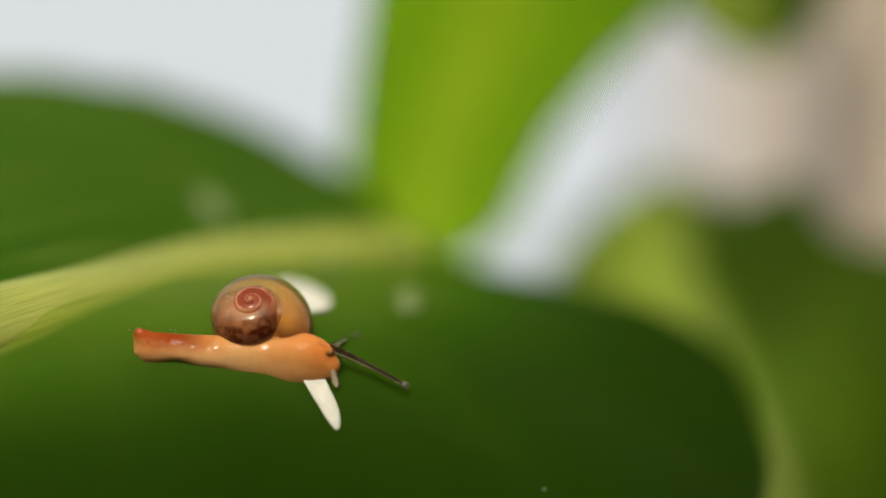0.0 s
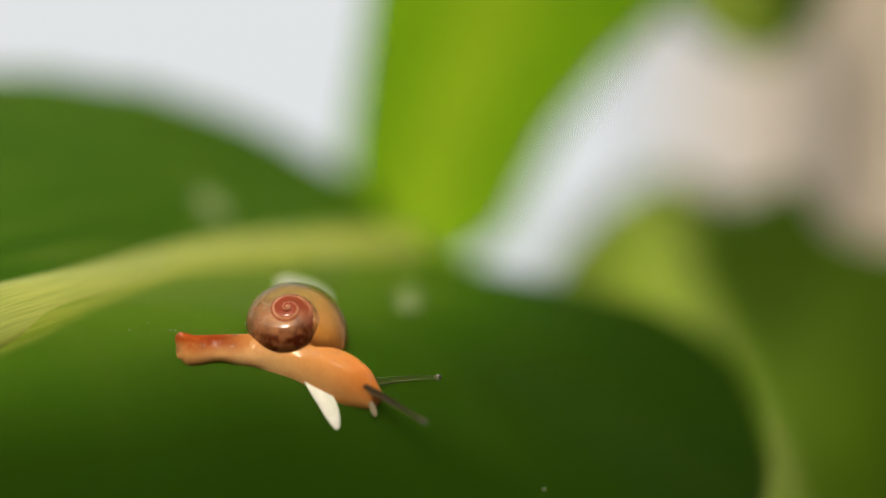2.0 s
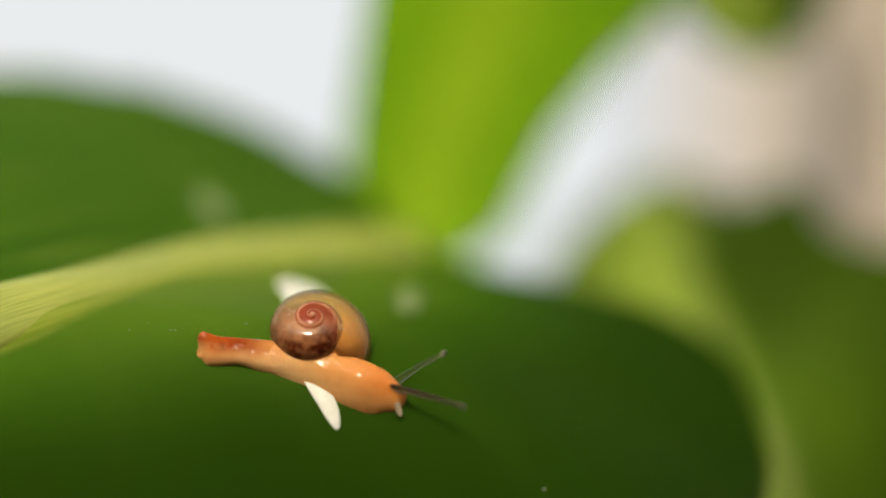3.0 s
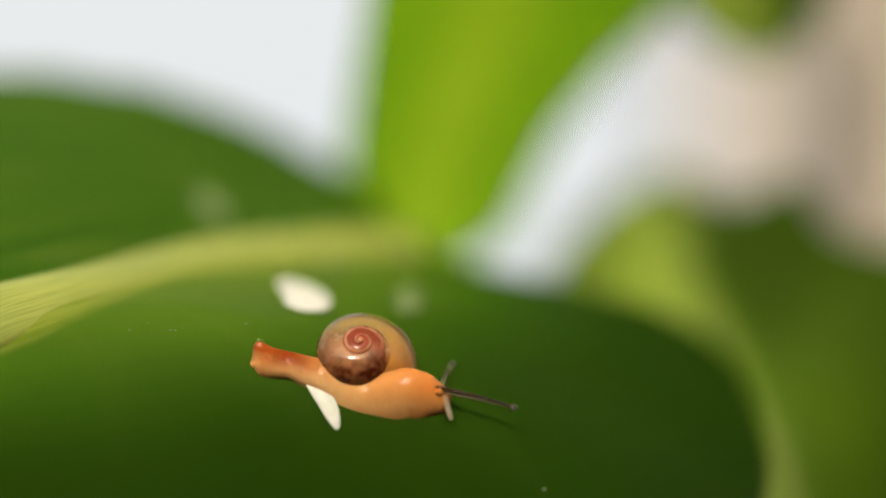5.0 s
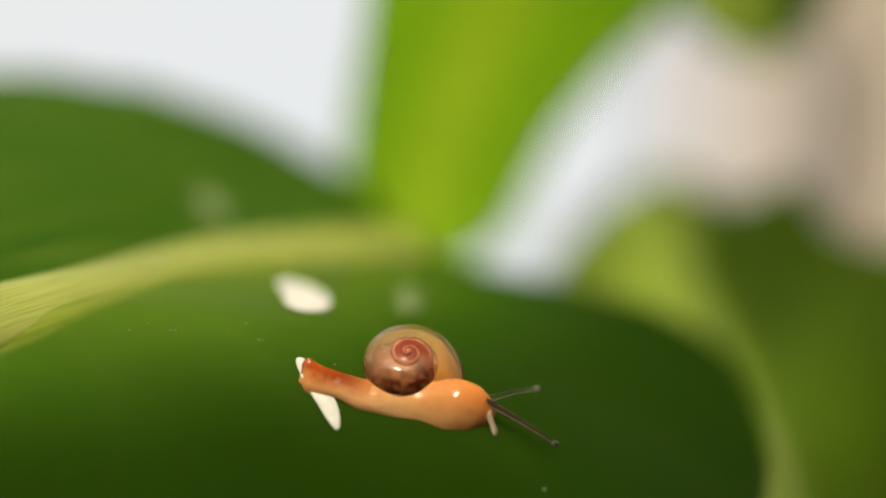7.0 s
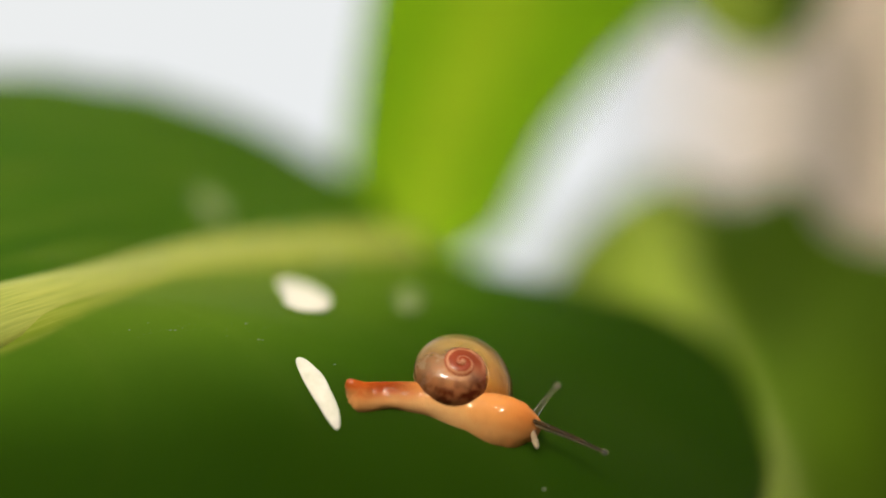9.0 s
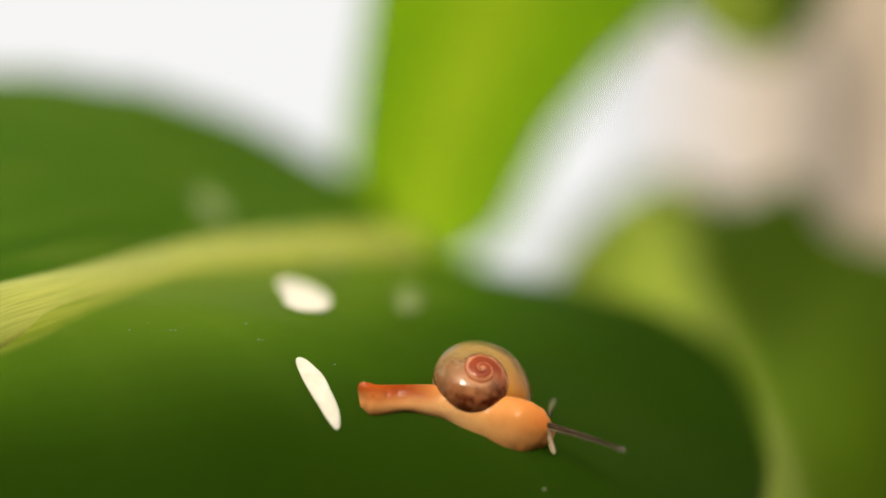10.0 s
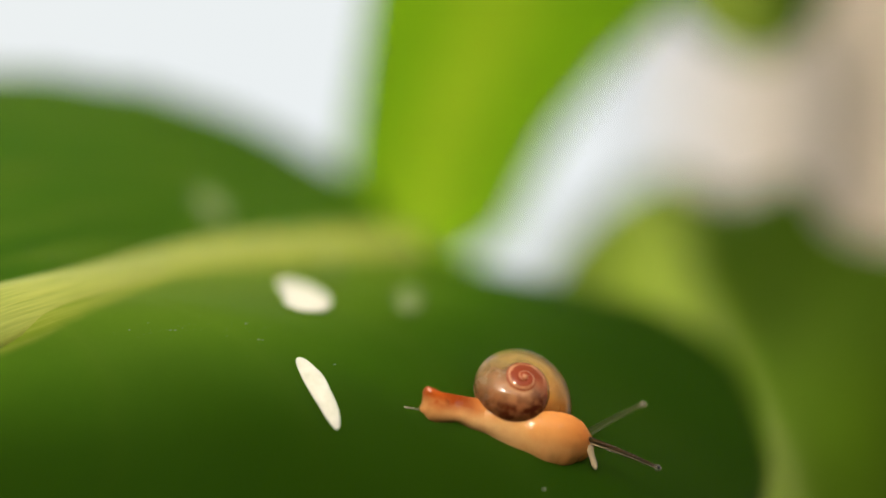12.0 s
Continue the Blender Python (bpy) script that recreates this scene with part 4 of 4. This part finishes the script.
    for key in ("feeler", "far_feeler"):
        bm = bmesh.new()
        tube(bm, [Vector((0.9 * i / 8, 0, 0)) * MM for i in range(9)], [r * MM for r in (0.17, 0.15, 0.13, 0.12, 0.115, 0.12, 0.125, 0.11, 0.05)], 12)
        made[key] = part("feeler", bm, FEELER_SKIN, snail, "short pale feeler")
    return made


HORN_LONG, FAR_LONG = 2.95, 2.5


def stalk_pose(root, tip, length, side):
    """A stalk from root towards tip; what it lacks in length turns it towards or away from the leaf's front."""
    d = tip - root
    flat = math.hypot(d.x, d.z)
    deep = math.sqrt(max((length * MM) ** 2 - flat ** 2, 0.0)) * side
    return Vector((d.x, deep, d.z))


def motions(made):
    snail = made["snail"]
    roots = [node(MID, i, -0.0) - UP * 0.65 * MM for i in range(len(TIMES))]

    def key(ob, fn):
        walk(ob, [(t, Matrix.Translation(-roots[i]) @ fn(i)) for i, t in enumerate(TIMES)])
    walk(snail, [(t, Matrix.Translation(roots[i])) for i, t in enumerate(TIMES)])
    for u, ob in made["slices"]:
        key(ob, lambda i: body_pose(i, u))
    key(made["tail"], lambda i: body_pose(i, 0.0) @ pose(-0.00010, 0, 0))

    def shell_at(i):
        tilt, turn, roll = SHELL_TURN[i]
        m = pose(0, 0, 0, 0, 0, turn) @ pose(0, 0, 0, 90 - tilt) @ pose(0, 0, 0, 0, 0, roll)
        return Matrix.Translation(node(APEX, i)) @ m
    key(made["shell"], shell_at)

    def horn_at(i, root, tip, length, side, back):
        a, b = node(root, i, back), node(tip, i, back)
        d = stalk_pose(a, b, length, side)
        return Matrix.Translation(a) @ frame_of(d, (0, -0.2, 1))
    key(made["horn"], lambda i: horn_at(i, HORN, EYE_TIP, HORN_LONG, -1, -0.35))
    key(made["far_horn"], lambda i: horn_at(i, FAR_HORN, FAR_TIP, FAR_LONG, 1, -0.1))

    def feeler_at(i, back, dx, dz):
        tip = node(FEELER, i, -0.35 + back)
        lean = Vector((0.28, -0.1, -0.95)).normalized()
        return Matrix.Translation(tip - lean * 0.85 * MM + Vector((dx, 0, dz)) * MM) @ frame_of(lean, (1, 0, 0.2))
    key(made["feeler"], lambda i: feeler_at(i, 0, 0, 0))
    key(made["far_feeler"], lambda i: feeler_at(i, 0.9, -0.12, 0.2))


setting()
build_plant()
marks()
debris()
SNAIL = build_snail()
motions(SNAIL)
